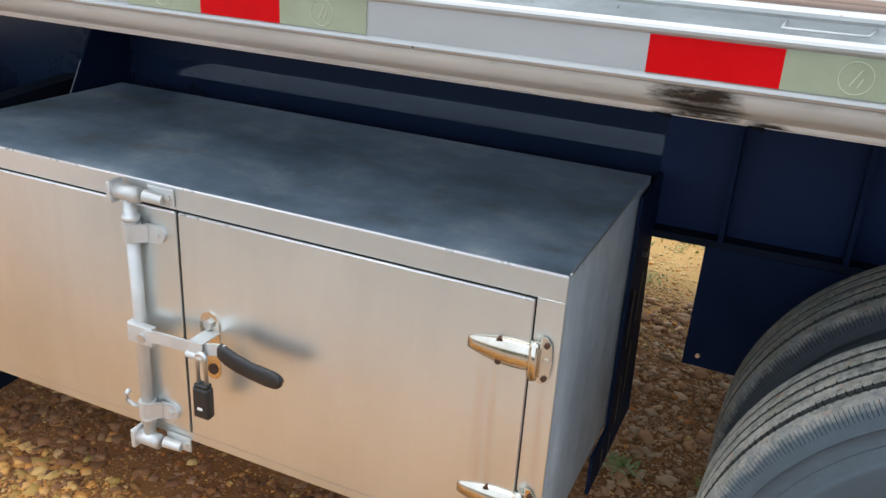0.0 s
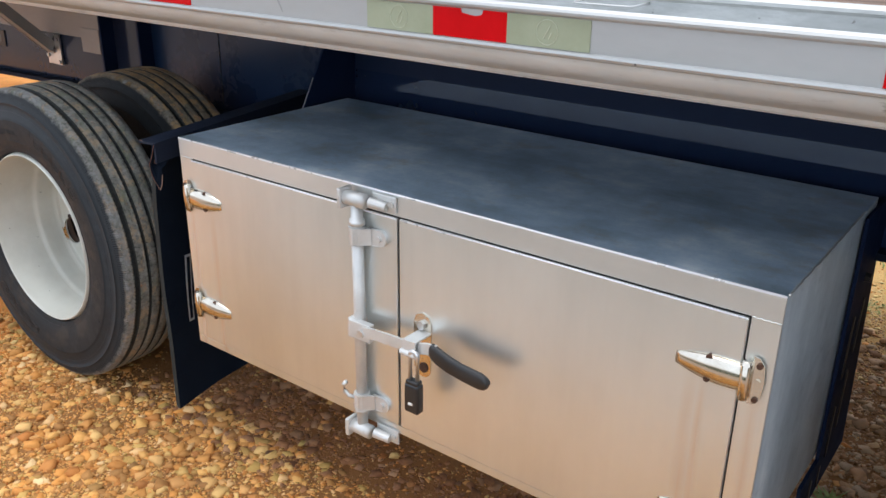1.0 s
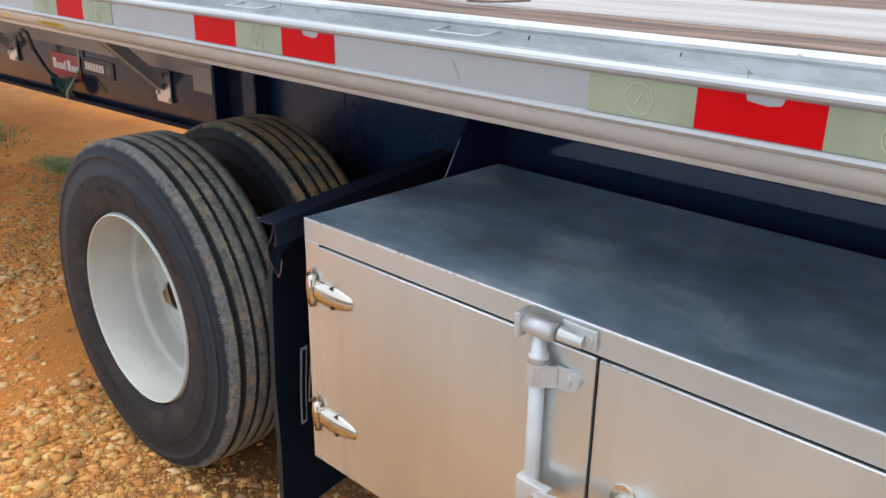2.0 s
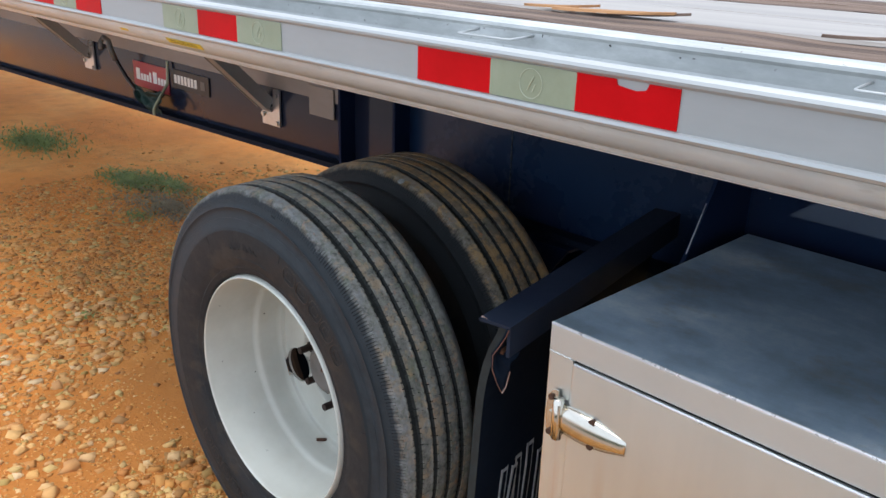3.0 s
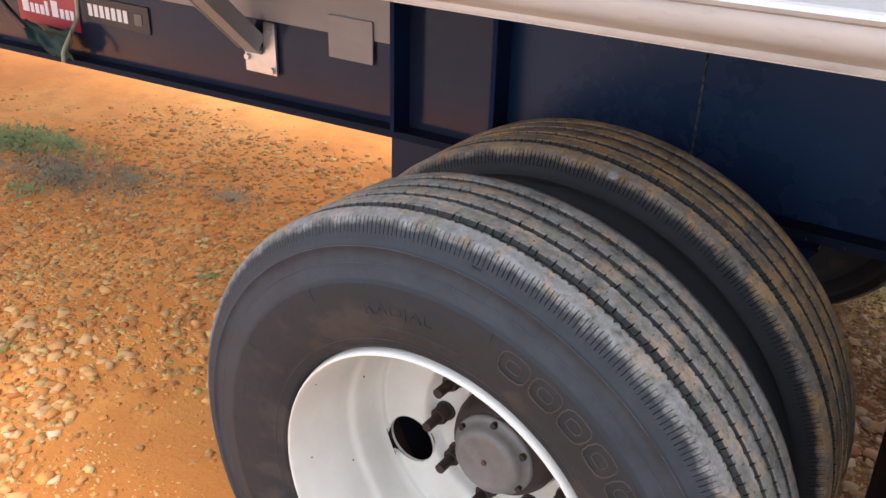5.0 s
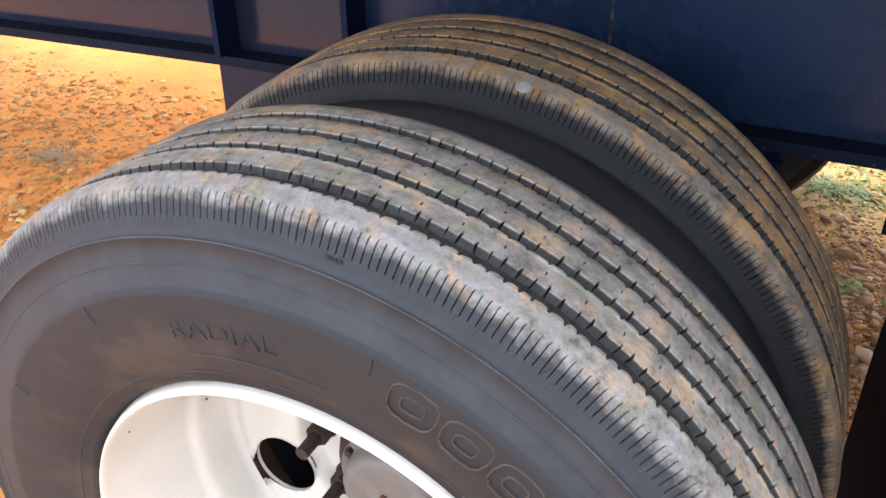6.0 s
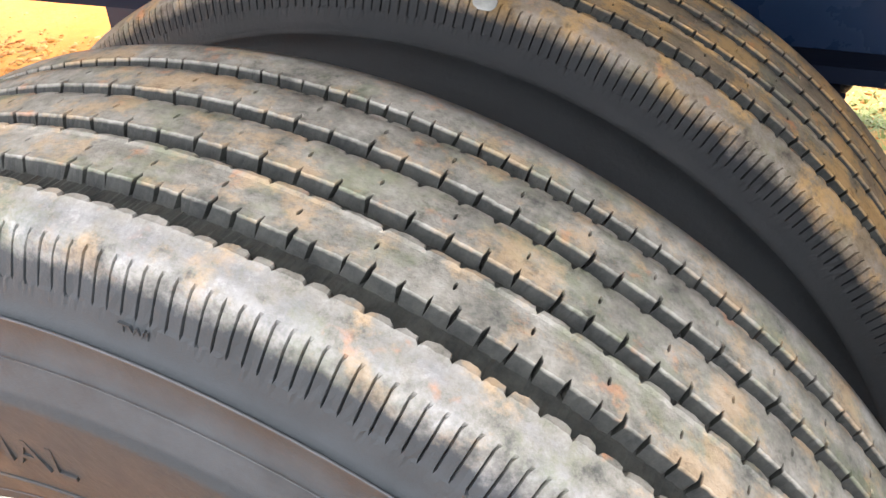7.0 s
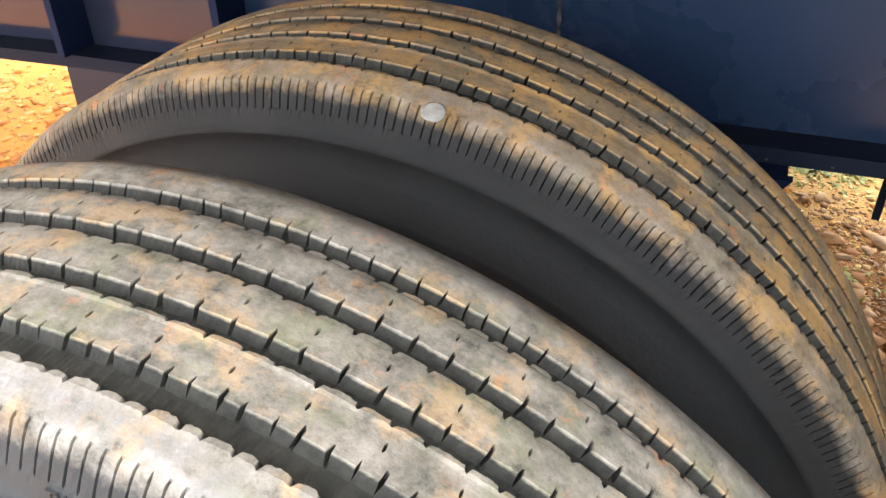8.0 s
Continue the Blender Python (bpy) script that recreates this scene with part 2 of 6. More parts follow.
def door_material():
    """Brushed sheet aluminium: upright sheen streaks, faint clouding, and tan runs washed down from the hinge bolts."""
    m, nt, b = principled("toolbox_aluminium")
    tc = nt.nodes.new("ShaderNodeTexCoord")
    sp = nt.nodes.new("ShaderNodeSeparateXYZ")
    nt.links.new(tc.outputs["Object"], sp.inputs[0])
    x, _, z = sp.outputs
    cloudy = noise_node(nt, 2.2, 5.0, 0.6, (1.2, 1, 0.6))
    streak = noise_node(nt, 26.0, 4.0, 0.6, (1, 1, 0.06))
    grain = noise_node(nt, 140.0, 2.0, 0.5, (1, 1, 0.2))
    f = maths(nt, "ADD", maths(nt, "MULTIPLY", cloudy, 0.85), maths(nt, "MULTIPLY", streak, 0.15))
    c = ramp(nt, f, [(0.32, (0.64, 0.66, 0.635)), (0.5, (0.72, 0.74, 0.715)), (0.68, (0.79, 0.81, 0.785))])
    runs = None
    for at, wide in ((0.670, 0.012), (0.648, 0.016), (0.757, 0.012), (-0.660, 0.014), (-0.748, 0.012)):
        d = maths(nt, "ABSOLUTE", maths(nt, "SUBTRACT", maths(nt, "ADD", x, maths(nt, "MULTIPLY", maths(nt, "SUBTRACT", cloudy, 0.5), 0.02)), at))
        run = span(nt, d, wide, 0.0)
        runs = run if runs is None else maths(nt, "MAXIMUM", runs, run)
    runs = maths(nt, "MULTIPLY", maths(nt, "MULTIPLY", runs, span(nt, z, 0.425, 0.33)), span(nt, streak, 0.35, 0.6, 0.35, 1.0))
    c = mixed(nt, maths(nt, "MULTIPLY", runs, 0.42), c, (0.62, 0.36, 0.13))
    nt.links.new(c, b.inputs["Base Color"])
    nt.links.new(maths(nt, "ADD", span(nt, f, 0.3, 0.7, 0.27, 0.36), maths(nt, "MULTIPLY", runs, 0.2)), b.inputs["Roughness"])
    b.inputs["Metallic"].default_value = 0.85
    bump(nt, b, maths(nt, "ADD", grain, maths(nt, "MULTIPLY", cloudy, 6.0)), 0.03, 0.0012)
    return m


M_BOX = door_material()


def channel_material():
    """Pale oxidised channel aluminium: cloudy white bloom, dull patches and small dark specks."""
    m, nt, b = principled("oxidised_aluminium")
    cloudy = noise_node(nt, 4.0, 6.0, 0.65, (0.6, 2, 2))
    blot = noise_node(nt, 22.0, 5.0, 0.7, (0.6, 2, 2))
    speck = noise_node(nt, 95.0, 2.0, 0.6, (0.7, 1, 1))
    f = maths(nt, "ADD", maths(nt, "MULTIPLY", cloudy, 0.6), maths(nt, "MULTIPLY", blot, 0.4))
    c = ramp(nt, f, [(0.34, (0.32, 0.335, 0.33)), (0.5, (0.42, 0.435, 0.43)), (0.64, (0.58, 0.60, 0.595))])
    c = mixed(nt, maths(nt, "MULTIPLY", span(nt, speck, 0.70, 0.76), 0.7), c, (0.16, 0.15, 0.14))
    nt.links.new(c, b.inputs["Base Color"])
    nt.links.new(span(nt, f, 0.3, 0.7, 0.40, 0.58), b.inputs["Roughness"])
    b.inputs["Metallic"].default_value = 0.3
    bump(nt, b, blot, 0.08, 0.001)
    return m


M_CHANNEL = channel_material()


def low_rail_material():
    """Bare channel aluminium with grime streaks, drips and one burnt sooty stain."""
    m, nt, b = principled("worn_rail_aluminium")
    tc = nt.nodes.new("ShaderNodeTexCoord")
    sp = nt.nodes.new("ShaderNodeSeparateXYZ")
    nt.links.new(tc.outputs["Object"], sp.inputs[0])
    streak = noise_node(nt, 4.0, 5.0, 0.6, (0.5, 1.2, 1.2))
    grime = noise_node(nt, 26.0, 5.0, 0.7, (0.6, 2, 2))
    c = ramp(nt, span(nt, streak, 0.3, 0.7), [(0.0, (0.49, 0.525, 0.53)), (1.0, (0.72, 0.765, 0.775))])
    c = mixed(nt, maths(nt, "MULTIPLY", span(nt, grime, 0.58, 0.78), 0.45), c, (0.27, 0.25, 0.22))
    u = maths(nt, "DIVIDE", maths(nt, "SUBTRACT", sp.outputs[0], 2.515), 0.095)
    fade = maths(nt, "SUBTRACT", 1.0, maths(nt, "MULTIPLY", u, u), True)
    soot = span(nt, maths(nt, "ADD", maths(nt, "MULTIPLY", fade, 0.55), maths(nt, "MULTIPLY", grime, 0.9)), 0.72, 0.98)
    soot = maths(nt, "MULTIPLY", soot, maths(nt, "GREATER_THAN", fade, 0.001))
    u2 = maths(nt, "DIVIDE", maths(nt, "SUBTRACT", sp.outputs[0], 2.60), 0.06)
    tail = maths(nt, "MULTIPLY", maths(nt, "SUBTRACT", 1.0, maths(nt, "MULTIPLY", u2, u2), True), span(nt, sp.outputs[2], 1.285, 1.262))
    soot = maths(nt, "MAXIMUM", soot, span(nt, maths(nt, "ADD", maths(nt, "MULTIPLY", tail, 0.6), maths(nt, "MULTIPLY", grime, 0.7)), 0.72, 0.95))
    c = mixed(nt, soot, c, (0.018, 0.017, 0.017))
    nt.links.new(c, b.inputs["Base Color"])
    nt.links.new(span(nt, grime, 0.2, 0.8, 0.32, 0.55), b.inputs["Roughness"])
    b.inputs["Metallic"].default_value = 0.15
    bump(nt, b, grime, 0.08, 0.001)
    return m


M_RAIL_LOW = low_rail_material()


def dirt_material():
    m, nt, b = principled("orange_dirt")
    broad = noise_node(nt, 0.8, 6.0, 0.6)
    mid = noise_node(nt, 6.0, 6.0, 0.65)
    grain = noise_node(nt, 70.0, 5.0, 0.7)
    c = ramp(nt, span(nt, broad, 0.3, 0.7), [(0.0, (0.68, 0.215, 0.036)), (0.5, (0.80, 0.295, 0.055)), (1.0, (0.85, 0.40, 0.11))])
    c = mixed(nt, maths(nt, "MULTIPLY", span(nt, mid, 0.48, 0.68), 0.4), c, (0.44, 0.135, 0.026))
    c = mixed(nt, maths(nt, "MULTIPLY", span(nt, grain, 0.45, 0.8), 0.5), c, (0.58, 0.31, 0.11))
    c = mixed(nt, maths(nt, "MULTIPLY", span(nt, noise_node(nt, 1.9, 5.0, 0.7), 0.48, 0.64), 0.16), c, (0.26, 0.11, 0.036))
    tc = nt.nodes.new("ShaderNodeTexCoord")
    sp = nt.nodes.new("ShaderNodeSeparateXYZ")
    nt.links.new(tc.outputs["Object"], sp.inputs[0])
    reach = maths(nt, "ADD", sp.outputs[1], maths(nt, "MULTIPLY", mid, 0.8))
    # Dark brown soil zone that also carries the trailer's shade in its colour.
    trailer_shade = maths(nt, "MULTIPLY", span(nt, maths(nt, "ADD", sp.outputs[0], mid), 0.15, 0.55), span(nt, maths(nt, "ADD", sp.outputs[1], mid), 2.75, 2.35))
    trailer_shade = maths(nt, "MULTIPLY", trailer_shade, span(nt, maths(nt, "ADD", sp.outputs[1], maths(nt, "MULTIPLY", mid, 0.5)), -1.1, -0.5))
    c = mixed(nt, maths(nt, "MULTIPLY", trailer_shade, 0.8), c, mixed(nt, grain, (0.085, 0.045, 0.020), (0.22, 0.120, 0.050)))
    soil = maths(nt, "MULTIPLY", span(nt, maths(nt, "ADD", sp.outputs[0], mid), -1.1, -0.6), span(nt, maths(nt, "ADD", sp.outputs[1], mid), 1.35, 0.85))
    soil = maths(nt, "MULTIPLY", soil, span(nt, maths(nt, "ADD", sp.outputs[0], mid), 0.65, 0.35))
    c = mixed(nt, maths(nt, "MULTIPLY", soil, 0.75), c, mixed(nt, grain, (0.34, 0.115, 0.024), (0.56, 0.215, 0.045)))
    beyond = maths(nt, "MULTIPLY", span(nt, maths(nt, "ADD", sp.outputs[1], mid), 2.3, 2.7), span(nt, maths(nt, "ADD", sp.outputs[0], mid), 0.35, 0.75))
    c = mixed(nt, maths(nt, "MULTIPLY", beyond, 0.85), c, mixed(nt, mid, (0.36, 0.24, 0.09), (0.70, 0.49, 0.20)))
    # Grey ground added out of view to cool what the doors reflect.
    unseen_grey = span(nt, maths(nt, "SUBTRACT", reach, span(nt, sp.outputs[0], -1.0, -0.3, 0.0, 0.6)), -0.75, -1.35)
    c = mixed(nt, maths(nt, "MULTIPLY", unseen_grey, 0.9), c, mixed(nt, mid, (0.22, 0.20, 0.18), (0.36, 0.33, 0.30)))
    # Near-black ground added out of view to darken the beam's reflections.
    unseen_dark = maths(nt, "MULTIPLY", span(nt, reach, -1.65, -2.0), span(nt, maths(nt, "ADD", sp.outputs[0], maths(nt, "MULTIPLY", broad, 3.0)), -0.8, 0.8))
    c = mixed(nt, unseen_dark, c, mixed(nt, grain, (0.025, 0.030, 0.015), (0.06, 0.065, 0.035)))
    nt.links.new(c, b.inputs["Base Color"])
    b.inputs["Roughness"].default_value = 0.9
    b.inputs["Specular IOR Level"].default_value = 0.25
    bump(nt, b, maths(nt, "ADD", grain, mid), 0.6, 0.009)
    return m


def stone_material(name, tones):
    m, nt, b = principled(name)
    geo = nt.nodes.new("ShaderNodeNewGeometry")
    r = nt.nodes.new("ShaderNodeValToRGB")
    el = r.color_ramp.elements
    while len(el) < len(tones):
        el.new(0.5)
    for i, (e, c) in enumerate(zip(el, tones)):
        e.position, e.color = i / (len(tones) - 1), (*c, 1)
    nt.links.new(geo.outputs["Random Per Island"], r.inputs["Fac"])
    g = noise_node(nt, 45.0, 5.0, 0.65)
    c = mixed(nt, maths(nt, "MULTIPLY", span(nt, g, 0.4, 0.75), 0.35), r.outputs["Color"], (0.60, 0.27, 0.08))
    c = mixed(nt, maths(nt, "MULTIPLY", span(nt, noise_node(nt, 1.9, 5.0, 0.7), 0.48, 0.64), 0.22), c, (0.24, 0.12, 0.05))
    nt.links.new(c, b.inputs["Base Color"])
    b.inputs["Roughness"].default_value = 0.85
    b.inputs["Specular IOR Level"].default_value = 0.2
    bump(nt, b, g, 0.5, 0.004)
    return m


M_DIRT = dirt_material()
M_STONE = stone_material("gravel_stone", [(0.32, 0.120, 0.034), (0.76, 0.34, 0.085), (0.30, 0.150, 0.052), (0.84, 0.46, 0.14), (0.52, 0.19, 0.048), (0.82, 0.52, 0.20), (0.52, 0.34, 0.10), (0.22, 0.105, 0.042), (0.72, 0.35, 0.10), (0.80, 0.57, 0.30)])
M_STONE_RED = stone_material("red_gravel_stone", [(0.38, 0.145, 0.045), (0.74, 0.32, 0.080), (0.48, 0.20, 0.06), (0.80, 0.44, 0.15), (0.54, 0.185, 0.048), (0.70, 0.50, 0.20), (0.32, 0.135, 0.055), (0.50, 0.37, 0.12)])
M_STONE_PALE = stone_material("pale_stone", [(0.66, 0.34, 0.12), (0.78, 0.48, 0.19), (0.70, 0.38, 0.14), (0.80, 0.54, 0.27), (0.62, 0.28, 0.09), (0.78, 0.58, 0.34)])
M_STONE_YELLOW = stone_material("yellow_stone", [(0.62, 0.42, 0.15), (0.80, 0.62, 0.28), (0.50, 0.36, 0.15), (0.84, 0.70, 0.38), (0.66, 0.44, 0.17), (0.42, 0.34, 0.17)])
# Reddish-brown tones darkened to paint in the shade below the toolbox.
M_STONE_SHADE = stone_material("shade_stone", [(0.13, 0.058, 0.030), (0.30, 0.14, 0.07), (0.20, 0.09, 0.048), (0.40, 0.23, 0.13), (0.10, 0.046, 0.026)])
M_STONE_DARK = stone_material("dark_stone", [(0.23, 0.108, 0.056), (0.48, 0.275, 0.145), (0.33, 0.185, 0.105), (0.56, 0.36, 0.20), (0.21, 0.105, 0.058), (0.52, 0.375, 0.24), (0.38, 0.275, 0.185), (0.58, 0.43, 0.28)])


def tyre_material(name, dust, amount, scuff, fade=1.0, haze=1.0, tone=1.0, even=0.0):
    """Black rubber with dust on the worn tread, clean groove walls, pale scuffing on the shoulder and brown dust low on the sidewall."""
    m, nt, b = principled(name)
    tc = nt.nodes.new("ShaderNodeTexCoord")
    sp = nt.nodes.new("ShaderNodeSeparateXYZ")
    nt.links.new(tc.outputs["Object"], sp.inputs[0])
    x, y, z = sp.outputs
    r = maths(nt, "SQRT", maths(nt, "ADD", maths(nt, "MULTIPLY", x, x), maths(nt, "MULTIPLY", z, z)))
    broad = noise_node(nt, 7.0, 5.0, 0.65)
    mid = noise_node(nt, 28.0, 6.0, 0.7)
    grain = noise_node(nt, 220.0, 4.0, 0.7)
    blot = noise_node(nt, 75.0, 6.0, 0.75)
    # fade scales the rubber's colour, painting it shaded when low, skylit when high.
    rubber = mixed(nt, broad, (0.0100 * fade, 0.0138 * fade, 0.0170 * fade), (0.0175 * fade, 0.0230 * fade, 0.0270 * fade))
    band = maths(nt, "MULTIPLY", maths(nt, "MULTIPLY", span(nt, r, 0.4085, 0.4125), span(nt, r, 0.4585, 0.456)), span(nt, mid, 0.3, 0.65))
    c = mixed(nt, maths(nt, "MULTIPLY", band, 0.5 * haze), rubber, (0.048, 0.056, 0.064))
    upper = maths(nt, "MULTIPLY", maths(nt, "MULTIPLY", span(nt, r, 0.4585, 0.461), span(nt, y, 0.06, 0.05)), span(nt, mid, 0.3, 0.7))
    c = mixed(nt, maths(nt, "MULTIPLY", upper, 0.4 * haze), c, (0.042, 0.050, 0.058))
    low = maths(nt, "MULTIPLY", span(nt, r, 0.411, 0.396), span(nt, broad, 0.25, 0.6))
    c = mixed(nt, maths(nt, "MULTIPLY", low, 0.25), c, (0.026, 0.022, 0.019))
    smear = maths(nt, "MULTIPLY", span(nt, r, 0.392, 0.362), span(nt, noise_node(nt, 9.0, 4.0, 0.55, (1, 1, 1.6)), 0.52, 0.60))
    c = mixed(nt, maths(nt, "MULTIPLY", smear, 0.22), c, (0.105, 0.076, 0.052))
    mottle = noise_node(nt, 170.0, 5.0, 0.7)
    crust = maths(nt, "ADD", maths(nt, "MULTIPLY", mid, 0.42), maths(nt, "ADD", maths(nt, "MULTIPLY", blot, 0.42), maths(nt, "MULTIPLY", mottle, 0.16)))
    worn = ramp(nt, span(nt, crust, 0.38, 0.62), [(0.0, (0.100 * tone, 0.103 * tone, 0.092 * tone)), (0.45, (0.205 * tone, 0.200 * tone, 0.174 * tone)), (1.0, (0.35 * tone, 0.34 * tone, 0.305 * tone))])
    worn = mixed(nt, maths(nt, "MULTIPLY", span(nt, noise_node(nt, 19.0, 5.0, 0.7, (1, 1.3, 1)), 0.52, 0.66), 0.6), worn, (0.17, 0.195, 0.115))
    worn = mixed(nt, maths(nt, "MULTIPLY", span(nt, broad, 0.30, 0.55), even), worn, mixed(nt, blot, (0.16, 0.105, 0.055), (0.44, 0.30, 0.16)))
    worn = mixed(nt, maths(nt, "MULTIPLY", span(nt, noise_node(nt, 22.0, 6.0, 0.72), 0.58 - amount * 0.16, 0.67 - amount * 0.16), amount), worn, dust)
    worn = mixed(nt, maths(nt, "MULTIPLY", span(nt, noise_node(nt, 37.0, 4.0, 0.7, (1, 1, 0.9)), 0.60, 0.70), 0.9 * amount), worn, (0.60, 0.24, 0.10))
    worn = mixed(nt, maths(nt, "MULTIPLY", span(nt, grain, 0.52, 0.72), 0.25), worn, (0.05, 0.05, 0.046))
    off = maths(nt, "MULTIPLY", maths(nt, "SUBTRACT", y, 0.127), 10.0)
    crown = maths(nt, "ADD", r, maths(nt, "MULTIPLY", maths(nt, "MULTIPLY", off, off), 0.0035))
    ys = maths(nt, "MINIMUM", y, maths(nt, "SUBTRACT", 0.263, y))
    outer = maths(nt, "MULTIPLY", span(nt, maths(nt, "ADD", r, maths(nt, "MULTIPLY", maths(nt, "SUBTRACT", crust, 0.5), 0.032)), 0.484, 0.4985), span(nt, ys, 0.056, 0.052))
    tread = maths(nt, "MULTIPLY", maths(nt, "MAXIMUM", span(nt, crown, 0.5010, 0.5025), outer), span(nt, blot, 0.28, 0.44, 0.55, 1.0))
    wall = maths(nt, "MULTIPLY", span(nt, r, 0.486, 0.4925), span(nt, ys, 0.040, 0.052))
    c = mixed(nt, maths(nt, "MULTIPLY", wall, 0.95), c, mixed(nt, span(nt, blot, 0.35, 0.65), (0.009, 0.011, 0.011), (0.034, 0.037, 0.033)))
    c = mixed(nt, tread, c, worn)
    edge = maths(nt, "MULTIPLY", span(nt, maths(nt, "ADD", r, maths(nt, "MULTIPLY", maths(nt, "SUBTRACT", mid, 0.5), 0.03)), 0.484, 0.4975), span(nt, ys, 0.058, 0.046))
    edge = maths(nt, "MULTIPLY", edge, span(nt, maths(nt, "ADD", maths(nt, "MULTIPLY", mid, 0.55), maths(nt, "MULTIPLY", blot, 0.45)), 0.44, 0.57))
    fleck = span(nt, noise_node(nt, 110.0, 4.0, 0.75), 0.55, 0.68)
    pale = mixed(nt, span(nt, blot, 0.38, 0.62), (0.055, 0.063, 0.075), (0.175, 0.185, 0.195))
    c = mixed(nt, maths(nt, "MULTIPLY", edge, scuff), c, mixed(nt, maths(nt, "MULTIPLY", fleck, 0.6), pale, (0.36, 0.37, 0.37)))
    nt.links.new(c, b.inputs["Base Color"])
    nt.links.new(span(nt, mid, 0.2, 0.8, 0.55, 0.8), b.inputs["Roughness"])
    b.inputs["Specular IOR Level"].default_value = 0.32
    bump(nt, b, maths(nt, "ADD", grain, maths(nt, "MULTIPLY", mottle, 1.2)), 0.32, 0.0014)
    return m


M_TYRE = tyre_material("worn_tyre_rubber", (0.52, 0.35, 0.19), 0.45, 0.72)
# Orange tread dust, plus rubber darkened for the shade between the tyres.
M_TYRE_IN = tyre_material("dusty_shaded_tyre_rubber", (0.54, 0.33, 0.13), 0.66, 0.40, 0.42, 0.25, 0.85, 0.6)
# Pale dusty tread, with the sidewall's sky reflection lightened into the rubber.
M_TYRE_PALE = tyre_material("dusty_skylit_tyre_rubber", (0.58, 0.52, 0.42), 0.5, 1.0, 5.2, 1.0, 1.7)
M_TYRE_GREY = tyre_material("grey_dusty_tyre_rubber", (0.40, 0.31, 0.20), 0.4, 0.7, 2.0, 0.5, 1.0)

# ---- building helpers ----
ORIGIN = {}


def thing(name, at, label, category, group="", kind=""):
    ob = new(name)
    ob.location = at
    ORIGIN[ob] = Vector(at)
    return tagged(ob, label, category, group, kind)


def put_mesh(name, mesh, material, parent=None, label="", smooth=False):
    ob = new(name, mesh)
    if material:
        mesh.materials.append(material)
    if smooth:
        mesh.shade_smooth()
    if parent:
        ORIGIN[ob] = ORIGIN[parent]
        ob.parent = parent
    if label:
        ob["label"] = label
    return ob


def part(name, bm, material, parent=None, label="", smooth=False):
    """Link a bmesh, made in world places, as one mesh object under a thing or a part."""
    if parent:
        bmesh.ops.translate(bm, verts=bm.verts, vec=-ORIGIN[parent])
    mesh = bpy.data.meshes.new(name)
    bm.to_mesh(mesh)
    bm.free()
    return put_mesh(name, mesh, material, parent, label, smooth)


def box(x0, x1, y0, y1, z0, z1, bevel=0.0, segments=2, bm=None):
    out = bm or bmesh.new()
    made = bmesh.ops.create_cube(out, size=1.0)["verts"]
    for v in made:
        v.co = Vector(((x0 + x1) / 2 + v.co.x * (x1 - x0), (y0 + y1) / 2 + v.co.y * (y1 - y0), (z0 + z1) / 2 + v.co.z * (z1 - z0)))
    if bevel:
        edges = list({e for v in made for e in v.link_edges})
        bmesh.ops.bevel(out, geom=edges, offset=bevel, segments=segments, affect="EDGES", profile=0.6)
    return out


def rod(p0, p1, r, n=16, r2=None, bm=None):
    out = bm or bmesh.new()
    p0, p1 = Vector(p0), Vector(p1)
    d = p1 - p0
    m = Matrix.Translation((p0 + p1) / 2) @ d.to_track_quat("Z", "Y").to_matrix().to_4x4()
    bmesh.ops.create_cone(out, cap_ends=True, segments=n, radius1=r, radius2=r if r2 is None else r2, depth=d.length, matrix=m)
    return out


def bar(p0, p1, w, h, bevel=0.0, up=(0, 0, 1), bm=None):
    """A flat bar from p0 to p1, w wide and h thick along up."""
    out = bm or bmesh.new()
    p0, p1 = Vector(p0), Vector(p1)
    d = (p1 - p0).normalized()
    side = d.cross(Vector(up)).normalized()
    top = side.cross(d)
    made = bmesh.ops.create_cube(out, size=1.0)["verts"]
    for v in made:
        v.co = (p0 + p1) / 2 + d * v.co.x * (p1 - p0).length + side * v.co.y * w + top * v.co.z * h
    if bevel:
        bmesh.ops.bevel(out, geom=list({e for v in made for e in v.link_edges}), offset=bevel, segments=2, affect="EDGES")
    return out


def prism(profile, axis, a, b, bm=None):
    """Extrude a closed outline along an axis: along x the outline is (y, z), along y (x, z), along z (x, y)."""
    out = bm or bmesh.new()

    def place(u, v, w):
        return {"x": (w, u, v), "y": (u, w, v), "z": (u, v, w)}[axis]

    lo = [out.verts.new(place(u, v, a)) for u, v in profile]
    hi = [out.verts.new(place(u, v, b)) for u, v in profile]
    n = len(profile)
    for i in range(n):
        out.faces.new((lo[i], lo[(i + 1) % n], hi[(i + 1) % n], hi[i]))
    out.faces.new(lo[::-1])
    out.faces.new(hi)
    bmesh.ops.recalc_face_normals(out, faces=out.faces)
    return out


